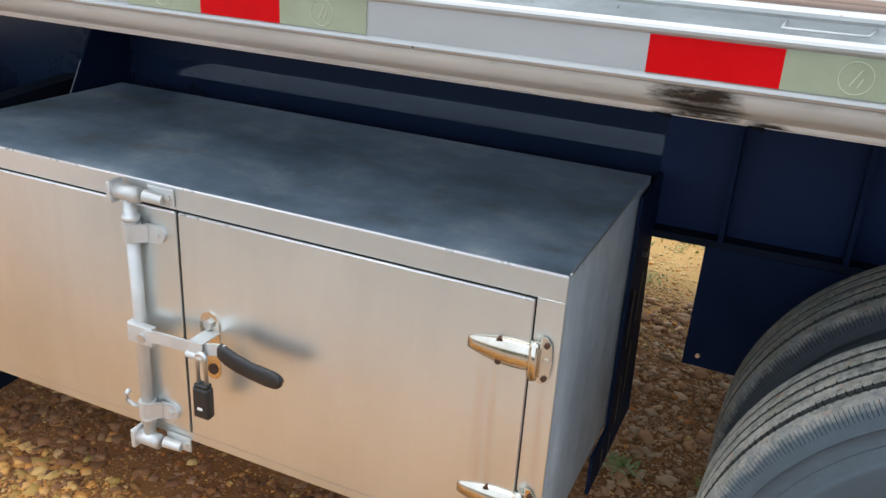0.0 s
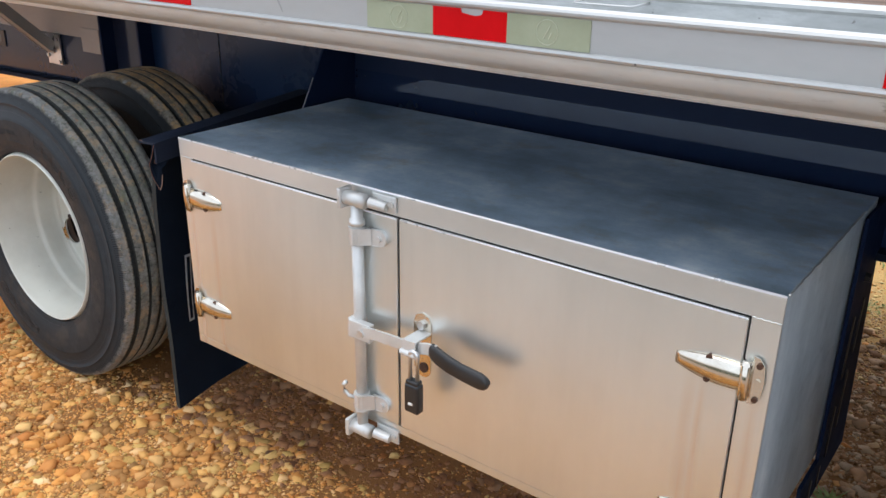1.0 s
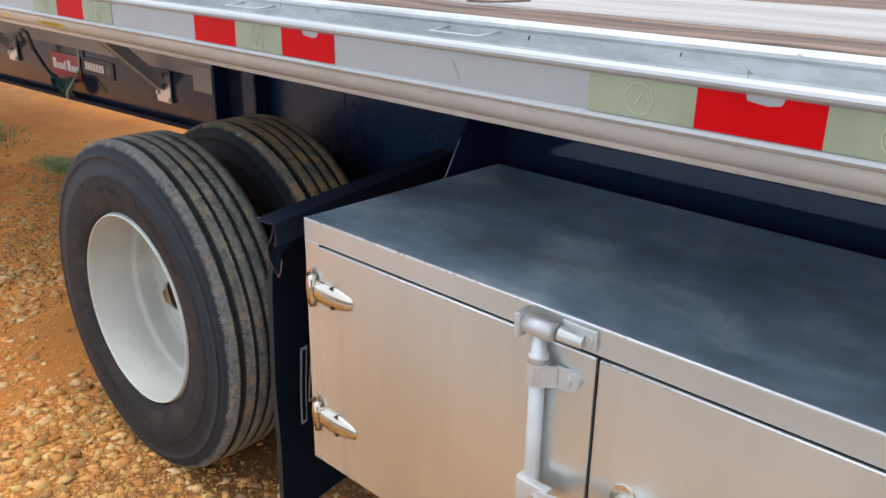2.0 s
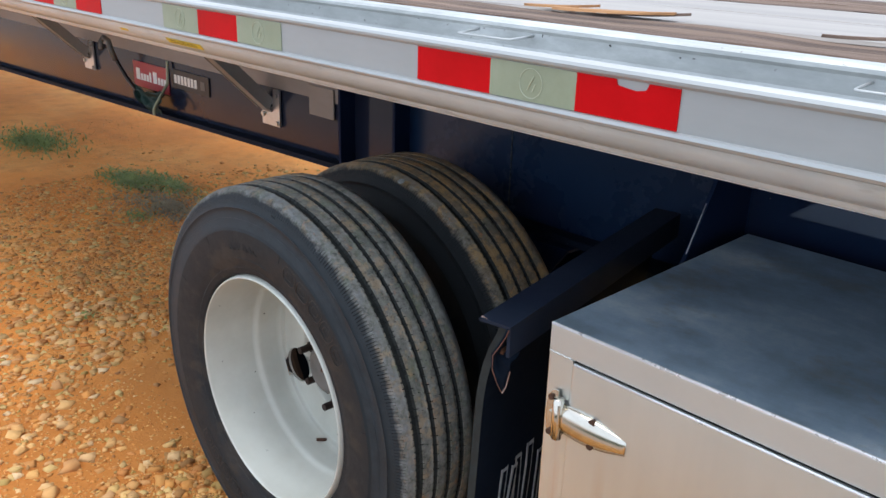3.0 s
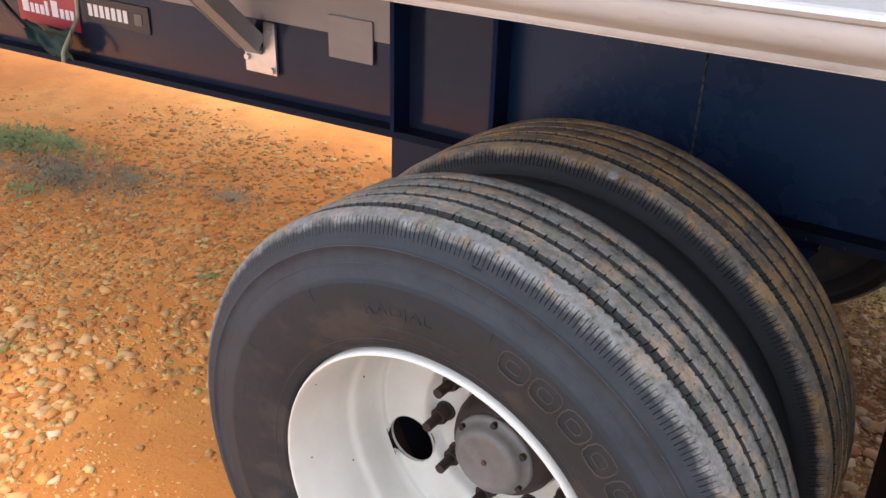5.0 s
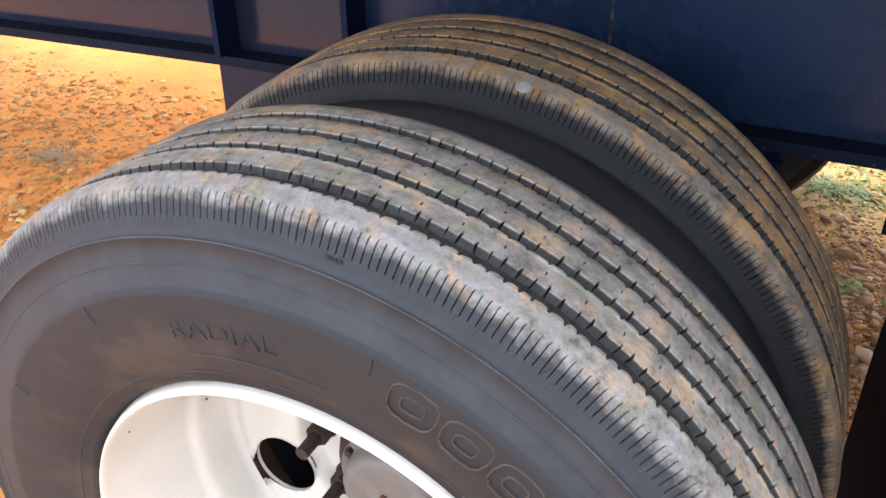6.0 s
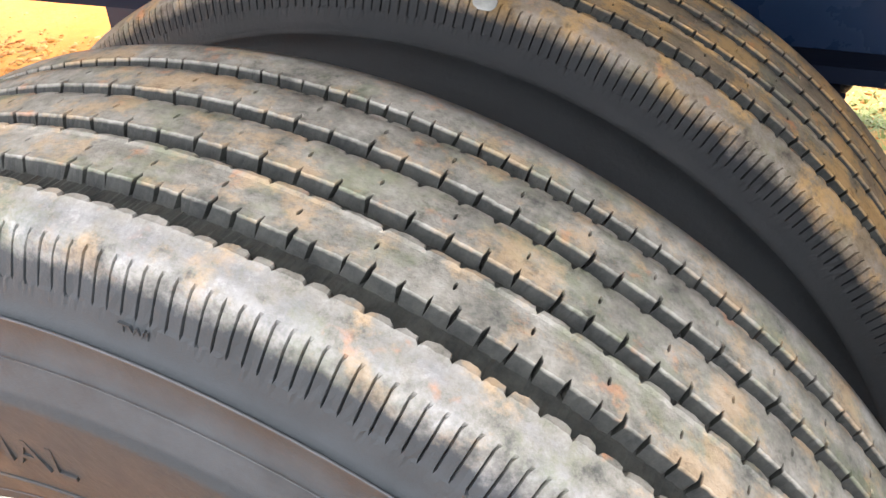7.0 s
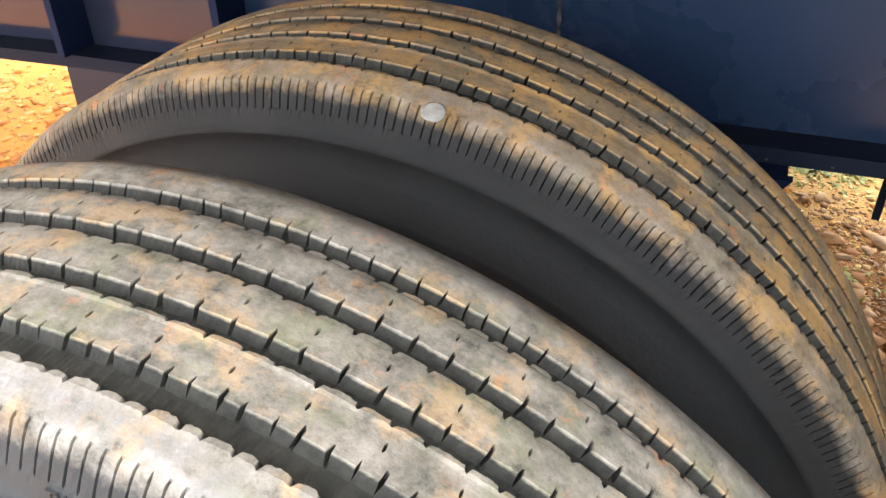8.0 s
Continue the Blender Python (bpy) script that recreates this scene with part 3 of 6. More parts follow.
def tube(points, r, n=10, bm=None):
    """A round bar along a line of points."""
    out = bm or bmesh.new()
    pts = [Vector(p) for p in points]
    rings = []
    for i, p in enumerate(pts):
        d = (pts[min(i + 1, len(pts) - 1)] - pts[max(i - 1, 0)]).normalized()
        q = d.to_track_quat("Z", "Y")
        rings.append([out.verts.new(p + q @ Vector((r * math.cos(k * 2 * math.pi / n), r * math.sin(k * 2 * math.pi / n), 0))) for k in range(n)])
    for a, b in zip(rings, rings[1:]):
        for k in range(n):
            out.faces.new((a[k], a[(k + 1) % n], b[(k + 1) % n], b[k]))
    out.faces.new(rings[0][::-1])
    out.faces.new(rings[-1])
    bmesh.ops.recalc_face_normals(out, faces=out.faces)
    return out


def revolve(rows, n=128, bm=None):
    """Turn a line of (y, r) round the y axis."""
    out = bm or bmesh.new()
    rings = [[out.verts.new((r * math.sin(2 * math.pi * k / n), y, r * math.cos(2 * math.pi * k / n))) for k in range(n)] for y, r in rows]
    for a, b in zip(rings, rings[1:]):
        for k in range(n):
            out.faces.new((a[k], a[(k + 1) % n], b[(k + 1) % n], b[k]))
    return out


def letters(text, size, depth):
    """The mesh data of a word in the built-in font, centred: vertices and faces."""
    cu = bpy.data.curves.new("word", "FONT")
    cu.body, cu.size, cu.extrude, cu.align_x, cu.align_y, cu.resolution_u = text, size, depth / 2, "CENTER", "CENTER", 3
    tmp = bpy.data.objects.new("word", cu)
    mesh = bpy.data.meshes.new_from_object(tmp)
    vs, fs = [v.co.copy() for v in mesh.vertices], [tuple(p.vertices) for p in mesh.polygons]
    bpy.data.objects.remove(tmp)
    bpy.data.meshes.remove(mesh)
    return vs, fs


# ---- ground ----
def lie(x, y):
    """The ground's height: gently uneven, level under the wheels."""
    near = max(0.0, 1 - max(abs(x + 1) / 9, abs(y - 3) / 8))
    calm = min(1.0, math.hypot(x, y - 0.2) / 1.0, math.hypot(x - 3.08, y - 0.2) / 1.0)
    return (0.022 * noise.noise((x * 0.8, y * 0.8, 0.3)) - 0.006) * near * calm


def ground():
    n = 110
    edge = np.concatenate([[-400, -120, -40, -16], np.linspace(-9, 7, n), [16, 40, 120, 400]])
    edge_y = np.concatenate([[-400, -120, -40, -14], np.linspace(-4, 10, n), [20, 50, 150, 500]])
    verts = [(gx, gy, lie(gx, gy)) for gy in edge_y for gx in edge]
    w = len(edge)
    faces = [(j * w + i, j * w + i + 1, (j + 1) * w + i + 1, (j + 1) * w + i) for j in range(len(edge_y) - 1) for i in range(w - 1)]
    mesh = bpy.data.meshes.new("ground")
    mesh.from_pydata(verts, [], faces)
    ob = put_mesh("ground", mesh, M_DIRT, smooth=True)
    return tagged(ob, "bare orange dirt yard strewn with gravel", "ground", kind="structure")


ground()

ICO = [(0, 0, -1), (0.72, -0.53, -0.45), (-0.28, -0.85, -0.45), (-0.89, 0, -0.45), (-0.28, 0.85, -0.45), (0.72, 0.53, -0.45),
       (0.28, -0.85, 0.45), (-0.72, -0.53, 0.45), (-0.72, 0.53, 0.45), (0.28, 0.85, 0.45), (0.89, 0, 0.45), (0, 0, 1)]
ICO_F = [(0, 1, 2), (1, 0, 5), (0, 2, 3), (0, 3, 4), (0, 4, 5), (1, 5, 10), (2, 1, 6), (3, 2, 7), (4, 3, 8), (5, 4, 9),
         (1, 10, 6), (2, 6, 7), (3, 7, 8), (4, 8, 9), (5, 9, 10), (6, 10, 11), (7, 6, 11), (8, 7, 11), (9, 8, 11), (10, 9, 11)]


def gravel(name, count, area, sizes, density, rng, base, label, material, lift=0.0, skew=2.2):
    """Loose stones scattered over an area, all in one mesh."""
    bv, bf = base
    vs, fs, made = [], [], 0
    x0, x1, y0, y1 = area
    while made < count:
        gx, gy = rng.uniform(x0, x1), rng.uniform(y0, y1)
        if rng.random() > density(gx, gy):
            continue
        s = sizes[0] * (sizes[1] / sizes[0]) ** (rng.random() ** skew)
        a, b = rng.uniform(0, 6.283), rng.uniform(-0.35, 0.35)
        sc = np.array([1.0, rng.uniform(0.6, 0.95), rng.uniform(0.22 + 0.4 * lift, 0.45 + 0.4 * lift)]) * s
        lump = 1 + rng.normal(0, 0.24, len(bv))
        p = bv * lump[:, None] * sc
        p = p @ np.array([[1, 0, 0], [0, math.cos(b), -math.sin(b)], [0, math.sin(b), math.cos(b)]]).T
        p = p @ np.array([[math.cos(a), -math.sin(a), 0], [math.sin(a), math.cos(a), 0], [0, 0, 1]]).T
        vs.append(p + (gx, gy, lie(gx, gy) + sc[2] * rng.uniform(-0.35 + lift, 0.4 + lift)))
        fs.append(bf + made * len(bv))
        made += 1
    mesh = bpy.data.meshes.new(name)
    v, f = np.concatenate(vs), np.concatenate(fs)
    mesh.vertices.add(len(v))
    mesh.vertices.foreach_set("co", v.astype(np.float32).ravel())
    mesh.loops.add(len(f) * 3)
    mesh.loops.foreach_set("vertex_index", f.astype(np.int32).ravel())
    mesh.polygons.add(len(f))
    mesh.polygons.foreach_set("loop_start", np.arange(0, len(f) * 3, 3, dtype=np.int32))
    mesh.update(calc_edges=True)
    ob = put_mesh(name, mesh, material)
    return tagged(ob, label, "gravel", kind="stuff")


def patch(x, y):
    """How thickly stones lie: thick beside and under the trailer, thin on the driven dirt ahead of the wheel."""
    d = 0.5 + 0.9 * noise.noise((x * 0.8, y * 0.8, 4.2)) + 0.3 * noise.noise((x * 2.6, y * 2.6, 7.1))
    d += 0.5 * max(0.0, 1 - abs(x - 1.4) / 1.6)
    d += 0.75 * max(0.0, 1 - math.hypot((x + 1.7) / 1.4, (y - 0.3) / 1.3))
    d -= 1.5 * max(0.0, 1 - math.hypot((x + 0.85) / 0.5, (y - 0.36) / 0.42))
    d -= 0.4 * max(0.0, 1 - math.hypot((x + 4.5) / 2.2, (y - 0.9) / 0.6))
    d -= 0.6 * min(1.0, max(0.0, (y - 1.7) / 0.6)) * min(1.0, max(0.0, (0.3 - x) / 0.8))
    return min(1.0, max(0.04, d))


def beneath(x, y):
    """Broken stone thrown up along the middle of the trailer, behind and below the toolbox."""
    return min(1.0, max(0.0, 1.5 - abs(y - 1.25) / 1.0 + 0.7 * noise.noise((x * 1.4, y * 1.4, 2.2))))


def beside(x, y):
    """Broken stone scattered in drifts along the trailer's side."""
    return min(1.0, max(0.08, 0.5 + 1.1 * noise.noise((x * 2.1, y * 2.1, 9.4))))


def strewn(x, y):
    """Broken stone lying thick along the trailer's side, thinner in a few bare spots."""
    return min(1.0, max(0.25, 0.75 + 0.9 * noise.noise((x * 2.1, y * 2.1, 9.4)))) * min(1.0, max(0.15, (x + 0.75) / 0.4)) * min(1.0, max(0.0, (3.0 - x) / 0.8)) * min(1.0, max(0.0, (y + 1.15) / 0.4))


def ahead(x, y):
    """Stones in drifts on the dirt ahead of the wheel, giving out towards the far side."""
    return min(1.0, max(0.02, 0.45 + 1.2 * noise.noise((x * 1.6, y * 1.6, 3.1)))) * min(1.0, max(0.0, (1.95 - y) / 0.8))


RNG = np.random.default_rng(5)
COARSE = (np.array(ICO, float), np.array(ICO_F))
CHIP = (np.array([(-0.9, -0.8, -0.8), (0.9, -0.9, -0.8), (0.8, 0.9, -0.8), (-0.8, 0.8, -0.8), (-0.7, -0.6, 0.8), (0.75, -0.5, 0.7), (0.5, 0.75, 0.8), (-0.55, 0.6, 0.65)]) * 0.85,
        np.array([(0, 2, 1), (0, 3, 2), (4, 5, 6), (4, 6, 7), (0, 1, 5), (0, 5, 4), (1, 2, 6), (1, 6, 5), (2, 3, 7), (2, 7, 6), (3, 0, 4), (3, 4, 7)]))
gravel("gravel", 9000, (-3.4, -0.2, -0.7, 2.3), (0.008, 0.028), patch, RNG, CHIP, "tan and rust-brown stones on the dirt beside the wheel", M_STONE_RED, 0.08, 1.9)
gravel("gravel", 7000, (-3.8, -0.25, 0.30, 2.1), (0.005, 0.020), ahead, RNG, CHIP, "rust-brown stones scattered on the dirt ahead of the wheel", M_STONE_RED, 0.05, 2.2)
gravel("gravel", 5000, (-4.2, 4.2, -0.9, 2.8), (0.008, 0.024), patch, RNG, CHIP, "loose tan and rust-brown stones on the dirt", M_STONE_RED, 0.1)
gravel("gravel", 45000, (-5.5, 4.4, -0.9, 4.5), (0.0035, 0.010), patch, RNG, CHIP, "fine tan and rust-brown gravel on the dirt", M_STONE_RED)
gravel("broken_stones", 14000, (-0.7, 3.0, -1.15, 0.26), (0.006, 0.034), strewn, RNG, CHIP, "orange and tan broken stones beside the toolbox", M_STONE, 0.1, 2.6)
# Under the toolbox the shade is painted into the stone colours.
gravel("shade_stones", 2600, (0.3, 2.4, 0.1, 0.75), (0.006, 0.032), beside, RNG, CHIP, "reddish-brown stones darkened for the shade under the toolbox", M_STONE_SHADE, 0.05, 2.4)
gravel("shade_grit", 9000, (0.2, 2.4, 0.08, 0.8), (0.0025, 0.008), beside, RNG, COARSE, "reddish-brown grit darkened for the shade under the toolbox", M_STONE_SHADE)
gravel("fine_gravel", 16000, (0.2, 3.6, 1.75, 4.6), (0.004, 0.017), beside, RNG, CHIP, "yellowish gravel past the far side of the trailer", M_STONE_YELLOW, 0.1)
gravel("fine_gravel", 54000, (-1.2, 3.0, -1.15, 0.24), (0.003, 0.009), strewn, RNG, CHIP, "fine yellow and tan grit beside the toolbox", M_STONE, 0.1)
gravel("flat_stones", 420, (-2.1, -0.5, -0.65, 0.5), (0.014, 0.036), patch, RNG, CHIP, "pale flat broken stones lying on the dirt", M_STONE_PALE, 0.1, 1.4)
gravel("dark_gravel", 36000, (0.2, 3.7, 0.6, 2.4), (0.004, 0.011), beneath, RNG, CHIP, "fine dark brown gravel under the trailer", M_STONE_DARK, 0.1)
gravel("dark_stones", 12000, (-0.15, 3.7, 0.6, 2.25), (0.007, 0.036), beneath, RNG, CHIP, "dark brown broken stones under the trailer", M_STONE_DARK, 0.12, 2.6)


def weeds(name, at, spread, count, height, material, label):
    rng = np.random.default_rng(int(abs(at[0] * 100)))
    vs, fs = [], []
    for _ in range(count):
        a, d = rng.uniform(0, 6.283), min(1.15, abs(rng.normal(0, 0.5)))
        bx, by = at[0] + math.cos(a) * d * spread[0], at[1] + math.sin(a) * d * spread[1]
        lean, turn, h = rng.uniform(0.6, 1.6), rng.uniform(0, 6.283), height * rng.uniform(0.4, 1.1)
        w = rng.uniform(0.002, 0.005)
        dx, dy = math.cos(turn), math.sin(turn)
        i = len(vs)
        for s, ww in ((0, 1.0), (0.4, 1.2), (0.75, 0.8), (1.0, 0.1)):
            r, z = lean * h * s * s, h * s * (1 - 0.35 * lean * s)
            vs += [(bx + dx * r - dy * w * ww, by + dy * r + dx * w * ww, lie(bx, by) + z - 0.006), (bx + dx * r + dy * w * ww, by + dy * r - dx * w * ww, lie(bx, by) + z - 0.006)]
        fs += [(i, i + 1, i + 3, i + 2), (i + 2, i + 3, i + 5, i + 4), (i + 4, i + 5, i + 7, i + 6)]
    mesh = bpy.data.meshes.new(name)
    mesh.from_pydata(vs, [], fs)
    return tagged(put_mesh(name, mesh, material), label, "weeds", kind="stuff")


weeds("weed_clump", (-4.95, 1.25), (0.55, 0.30), 1800, 0.055, M_GRASS, "low green weeds growing in the dirt")
weeds("weed_clump", (-3.50, 1.33), (0.36, 0.15), 1500, 0.050, M_GRASS, "low green weeds growing in the dirt")
weeds("weed_clump", (-3.30, 1.48), (0.40, 0.11), 900, 0.040, M_GRASS, "low green weeds growing in the dirt")
weeds("dry_weed_clump", (-2.92, 1.25), (0.52, 0.26), 2200, 0.036, M_DRY, "brownish dry weeds growing in the dirt")
weeds("dry_weed_clump", (-2.62, 1.42), (0.40, 0.18), 600, 0.03, M_DRY, "brownish dry weeds growing in the dirt")
weeds("weed_sprout", (-2.85, 1.05), (0.16, 0.10), 160, 0.035, M_GRASS, "small green sprouts between stones")
weeds("weed_sprout", (-1.62, 0.98), (0.06, 0.05), 45, 0.03, M_GRASS, "small green sprouts between stones")
weeds("dry_weed_clump", (-2.10, 1.54), (0.20, 0.10), 420, 0.026, M_DRY, "brownish dry weeds growing in the dirt")
weeds("weed_sprout", (2.36, 0.98), (0.05, 0.05), 60, 0.05, M_GRASS, "small green sprouts between stones")
weeds("weed_clump", (0.48, 2.42), (0.30, 0.16), 900, 0.032, M_GRASS, "yellowish green weeds in gravel past the wheels")
weeds("weed_clump", (0.80, 2.75), (0.40, 0.22), 800, 0.032, M_GRASS, "yellowish green weeds in gravel past the wheels")
weeds("weed_clump", (2.10, 2.42), (0.14, 0.10), 160, 0.030, M_GRASS, "yellowish green weeds in gravel past the wheels")
weeds("weed_sprout", (0.55, 1.80), (0.10, 0.08), 120, 0.03, M_GRASS, "small green sprouts between stones")
weeds("weed_sprout", (2.62, 1.02), (0.04, 0.04), 50, 0.05, M_GRASS, "small green sprouts between stones")
weeds("weed_sprout", (0.66, 2.75), (0.40, 0.30), 420, 0.05, M_GRASS, "small green sprouts between stones")
weeds("weed_sprout", (2.2, 3.1), (0.40, 0.35), 400, 0.05, M_GRASS, "small green sprouts between stones")
weeds("weed_sprout", (-1.75, 0.30), (0.06, 0.05), 50, 0.03, M_GRASS, "small green sprouts between stones")

# ---- trailer: rails, deck, beam ----
X0, X1 = -9.0, 5.5
trailer = thing("flatbed_trailer", (0, 0.8, 0), "navy and aluminium flatbed trailer with a plank deck", "trailer")


def rounded(outline):
    """A closed outline with its gentle bends drawn as curves, its sharp corners kept."""
    out, n = [], len(outline)
    for i in range(n):
        p0, p1, p2, p3 = (Vector(outline[(i + d) % n]) for d in (-1, 0, 1, 2))
        a, b, c = (p1 - p0).normalized(), (p2 - p1).normalized(), (p3 - p2).normalized()
        m1 = (p2 - p0) * 0.5 if a.dot(b) > 0.75 else (p2 - p1)
        m2 = (p3 - p1) * 0.5 if b.dot(c) > 0.75 else (p2 - p1)
        long = (p2 - p1).length
        m1, m2 = m1.normalized() * long, m2.normalized() * long
        for k in range(4):
            t = k / 4
            out.append(tuple(p1 * (2 * t ** 3 - 3 * t * t + 1) + m1 * (t ** 3 - 2 * t * t + t) + p2 * (3 * t * t - 2 * t ** 3) + m2 * (t ** 3 - t * t)))
    return out


def side_rail():
    """The rub rail with its two beads, the web below it, and the channel and lip behind."""
    rub = [(0.002, 1.3180), (-0.004, 1.3205), (-0.006, 1.3245), (-0.004, 1.3285), (0.0, 1.3305), (0.0, 1.3815), (-0.003, 1.3825), (-0.006, 1.3855),
           (-0.0065, 1.3895), (-0.004, 1.3935), (0.002, 1.3965), (0.008, 1.397), (0.012, 1.395), (0.012, 1.3180)]
    rail = part("side_rail", prism(rub, "x", X0, X1), M_RAIL, trailer, "light grey aluminium rub rail with rounded beads")
    low = [(0.009, 1.3178), (0.0095, 1.3150), (0.0130, 1.3060), (0.0225, 1.2950), (0.034, 1.2875), (0.060, 1.278), (0.096, 1.2665), (0.0985, 1.2600), (0.103, 1.2570), (0.110, 1.2570), (0.114, 1.260),
           (0.124, 1.275), (0.124, 1.3178)]
    web = part("lower_web", prism(rounded(low), "x", X0, X1), M_RAIL_LOW, rail, "scuffed bare aluminium lower channel", True)
    web.data.set_sharp_from_angle(angle=radians(32))
    for a, b in ((X0, 2.447), (2.47, 2.578), (2.60, X1)):
        part("rubbed_lip", rod((a, 0.1035, 1.2582), (b, 0.1035, 1.2582), 0.0024, 8), M_BRIGHT, rail, "bright rubbed lower lip", True)
    top = [(0.0125, 1.318), (0.0125, 1.372), (0.098, 1.372), (0.106, 1.376), (0.110, 1.384), (0.110, 1.406), (0.105, 1.411), (0.106, 1.416), (0.112, 1.420),
           (0.142, 1.420), (0.146, 1.416), (0.146, 1.318)]
    part("upper_channel", prism(top, "x", X0, X1), M_CHANNEL, rail, "pale aluminium channel with a raised lip")
    return rail


rail = side_rail()


def tape(x0, w, colours):
    """A strip of reflective tape: three equal blocks on the rub rail."""
    for k, c in enumerate(colours):
        a = x0 + k * w
        notch = c == "notched"
        m = M_PALE if c == "pale" else M_RED
        if notch:
            out = [(a, 1.3312), (a + w, 1.3312), (a + w, 1.3808), (a + 0.108, 1.3808), (a + 0.104, 1.3725), (a + 0.090, 1.3700), (a + 0.076, 1.3715),
                   (a + 0.062, 1.3735), (a + 0.060, 1.3808), (a, 1.3808)]
        else:
            out = [(a, 1.3312), (a + w, 1.3312), (a + w, 1.3808), (a, 1.3808)]
        block = part("tape_block", prism(out, "y", -0.0016, 0.0004), m, rail, "pale olive reflective tape" if c == "pale" else "red reflective tape")
        if c == "pale":
            ring = tube([(a + w * 0.5 + 0.020 * math.sin(q * 0.2618), -0.0022, 1.356 + 0.020 * math.cos(q * 0.2618)) for q in range(25)], 0.0006, 5)
            bar((a + w * 0.5 - 0.006, -0.0018, 1.346), (a + w * 0.5 + 0.005, -0.0018, 1.366), 0.0012, 0.0022, 0, (0, 1, 0), bm=ring)
            bar((a + w * 0.5 + 0.003, -0.0018, 1.345), (a + w * 0.5 + 0.008, -0.0018, 1.356), 0.0012, 0.0022, 0, (0, 1, 0), bm=ring)
            part("printed_ring", ring, M_PRINT, rail, "pale printed ring mark")


for start, width, colours in ((0.570, 0.1505, ("red", "pale", "notched")), (1.551, 0.156, ("pale", "notched", "pale")), (2.4435, 0.169, ("red", "pale", "red")), (-0.246, 0.1497, ("pale", "red", "pale")),
                              (-1.008, 0.148, ("red", "pale", "red")), (-1.880, 0.150, ("pale", "red", "pale")), (-2.750, 0.150, ("red", "pale", "red")), (3.38, 0.155, ("pale", "red", "pale"))):
    tape(start, width, colours)


def tie_hook(x):
    """A bent wire hook let into the channel wall, with its weld nub."""
    y0, y1, z = 0.112, 0.062, 1.398
    pts = [(x, y0, z + 0.004), (x - 0.002, y1 + 0.010, z), (x, y1 + 0.002, z), (x + 0.010, y1, z), (x + 0.090, y1 + 0.002, z), (x + 0.102, y1 + 0.006, z), (x + 0.112, y0, z + 0.004)]
    part("tie_hook", tube(pts, 0.0020, 8), M_RAIL, trailer, "bent aluminium wire hook", True)


def pad(x, y, z, r):
    bm = bmesh.new()
    bmesh.ops.create_uvsphere(bm, u_segments=16, v_segments=8, radius=1.0)
    for v in bm.verts:
        wob = 1 + 0.15 * noise.noise(v.co * 2 + Vector((x * 7, 0, 0)))
        v.co = Vector((x + v.co.x * r * wob, y + v.co.y * 0.016 * wob, z + v.co.z * 0.006 * wob))
    part("rivet_head", bm, M_BLOOM, trailer, "low whitish rivet head", True)


for hx in (-1.45, -0.22, 0.59, 1.19, 1.95, 2.60, 3.40):
    tie_hook(hx)
for px, wide in ((-1.9, 0.02), (-1.2, 0.03), (-0.62, 0.02), (-0.2, 0.02), (0.035, 0.03), (0.232, 0.02), (0.428, 0.02), (0.620, 0.040), (0.845, 0.020), (1.050, 0.022), (1.225, 0.036),
                 (1.455, 0.026), (1.62, 0.02), (1.83, 0.035), (2.05, 0.02), (2.31, 0.03), (2.63, 0.03), (3.1, 0.02)):
    pad(px, 0.088, 1.374, wide)


def scar(x, y, z, w, h, turn):
    """A dark nick in the channel wall, a raised crust of dirt."""
    bm = bmesh.new()
    bmesh.ops.create_uvsphere(bm, u_segments=8, v_segments=6, radius=1.0)
    for v in bm.verts:
        v.co = Vector((v.co.x * w, v.co.y * 0.0012, v.co.z * h))
    bmesh.ops.rotate(bm, verts=bm.verts, matrix=Matrix.Rotation(turn, 3, "Y"))
    bmesh.ops.translate(bm, verts=bm.verts, vec=(x, y, z))
    part("scuff_mark", bm, M_SOOT, rail, "dark scuff mark", True)


for sx, sy, sz, sw, sh, st in ((0.72, 0.110, 1.405, 0.001, 0.006, 0.2), (0.84, 0.110, 1.403, 0.004, 0.002, 0.4), (0.95, 0.110, 1.40, 0.002, 0.002, 0), (0.97, 0.110, 1.401, 0.004, 0.001, 0),
                               (1.36, 0.110, 1.398, 0.003, 0.008, 0.3), (1.62, 0.110, 1.40, 0.002, 0.006, 0.2), (2.86, 0.110, 1.405, 0.003, 0.007, 0.1), (0.45, 0.110, 1.405, 0.005, 0.001, 0),
                               (2.10, -0.005, 1.323, 0.004, 0.003, 0), (1.88, -0.004, 1.3235, 0.0012, 0.005, 0), (1.97, -0.004, 1.3235, 0.0012, 0.005, 0.5)):
    scar(sx, sy, sz, sw * 0.6, sh * 0.6, st)


def smear(x, z):
    """A faint grey rubbed smear across the rub rail's face."""
    bm = bmesh.new()
    bmesh.ops.create_uvsphere(bm, u_segments=10, v_segments=6, radius=1.0)
    for v in bm.verts:
        v.co = Vector((v.co.x * 0.0028 - 0.55 * v.co.z * 0.017, v.co.y * 0.0005, v.co.z * 0.017))
    bmesh.ops.translate(bm, verts=bm.verts, vec=(x, -0.0001, z))
    part("rubbed_smear", bm, M_SMEAR, rail, "faint grey rubbed smear", True)


smear(1.31, 1.355)


def torn_lips():
    """The bent, torn lip at the burnt place of the lower channel."""
    part("torn_lip", bar((2.445, 0.105, 1.2575), (2.470, 0.101, 1.2545), 0.006, 0.003, 0.0008), M_VOID, rail, "bent torn lip")
    part("torn_lip", bar((2.575, 0.106, 1.2570), (2.600, 0.101, 1.2540), 0.006, 0.003, 0.0008), M_VOID, rail, "bent torn lip")


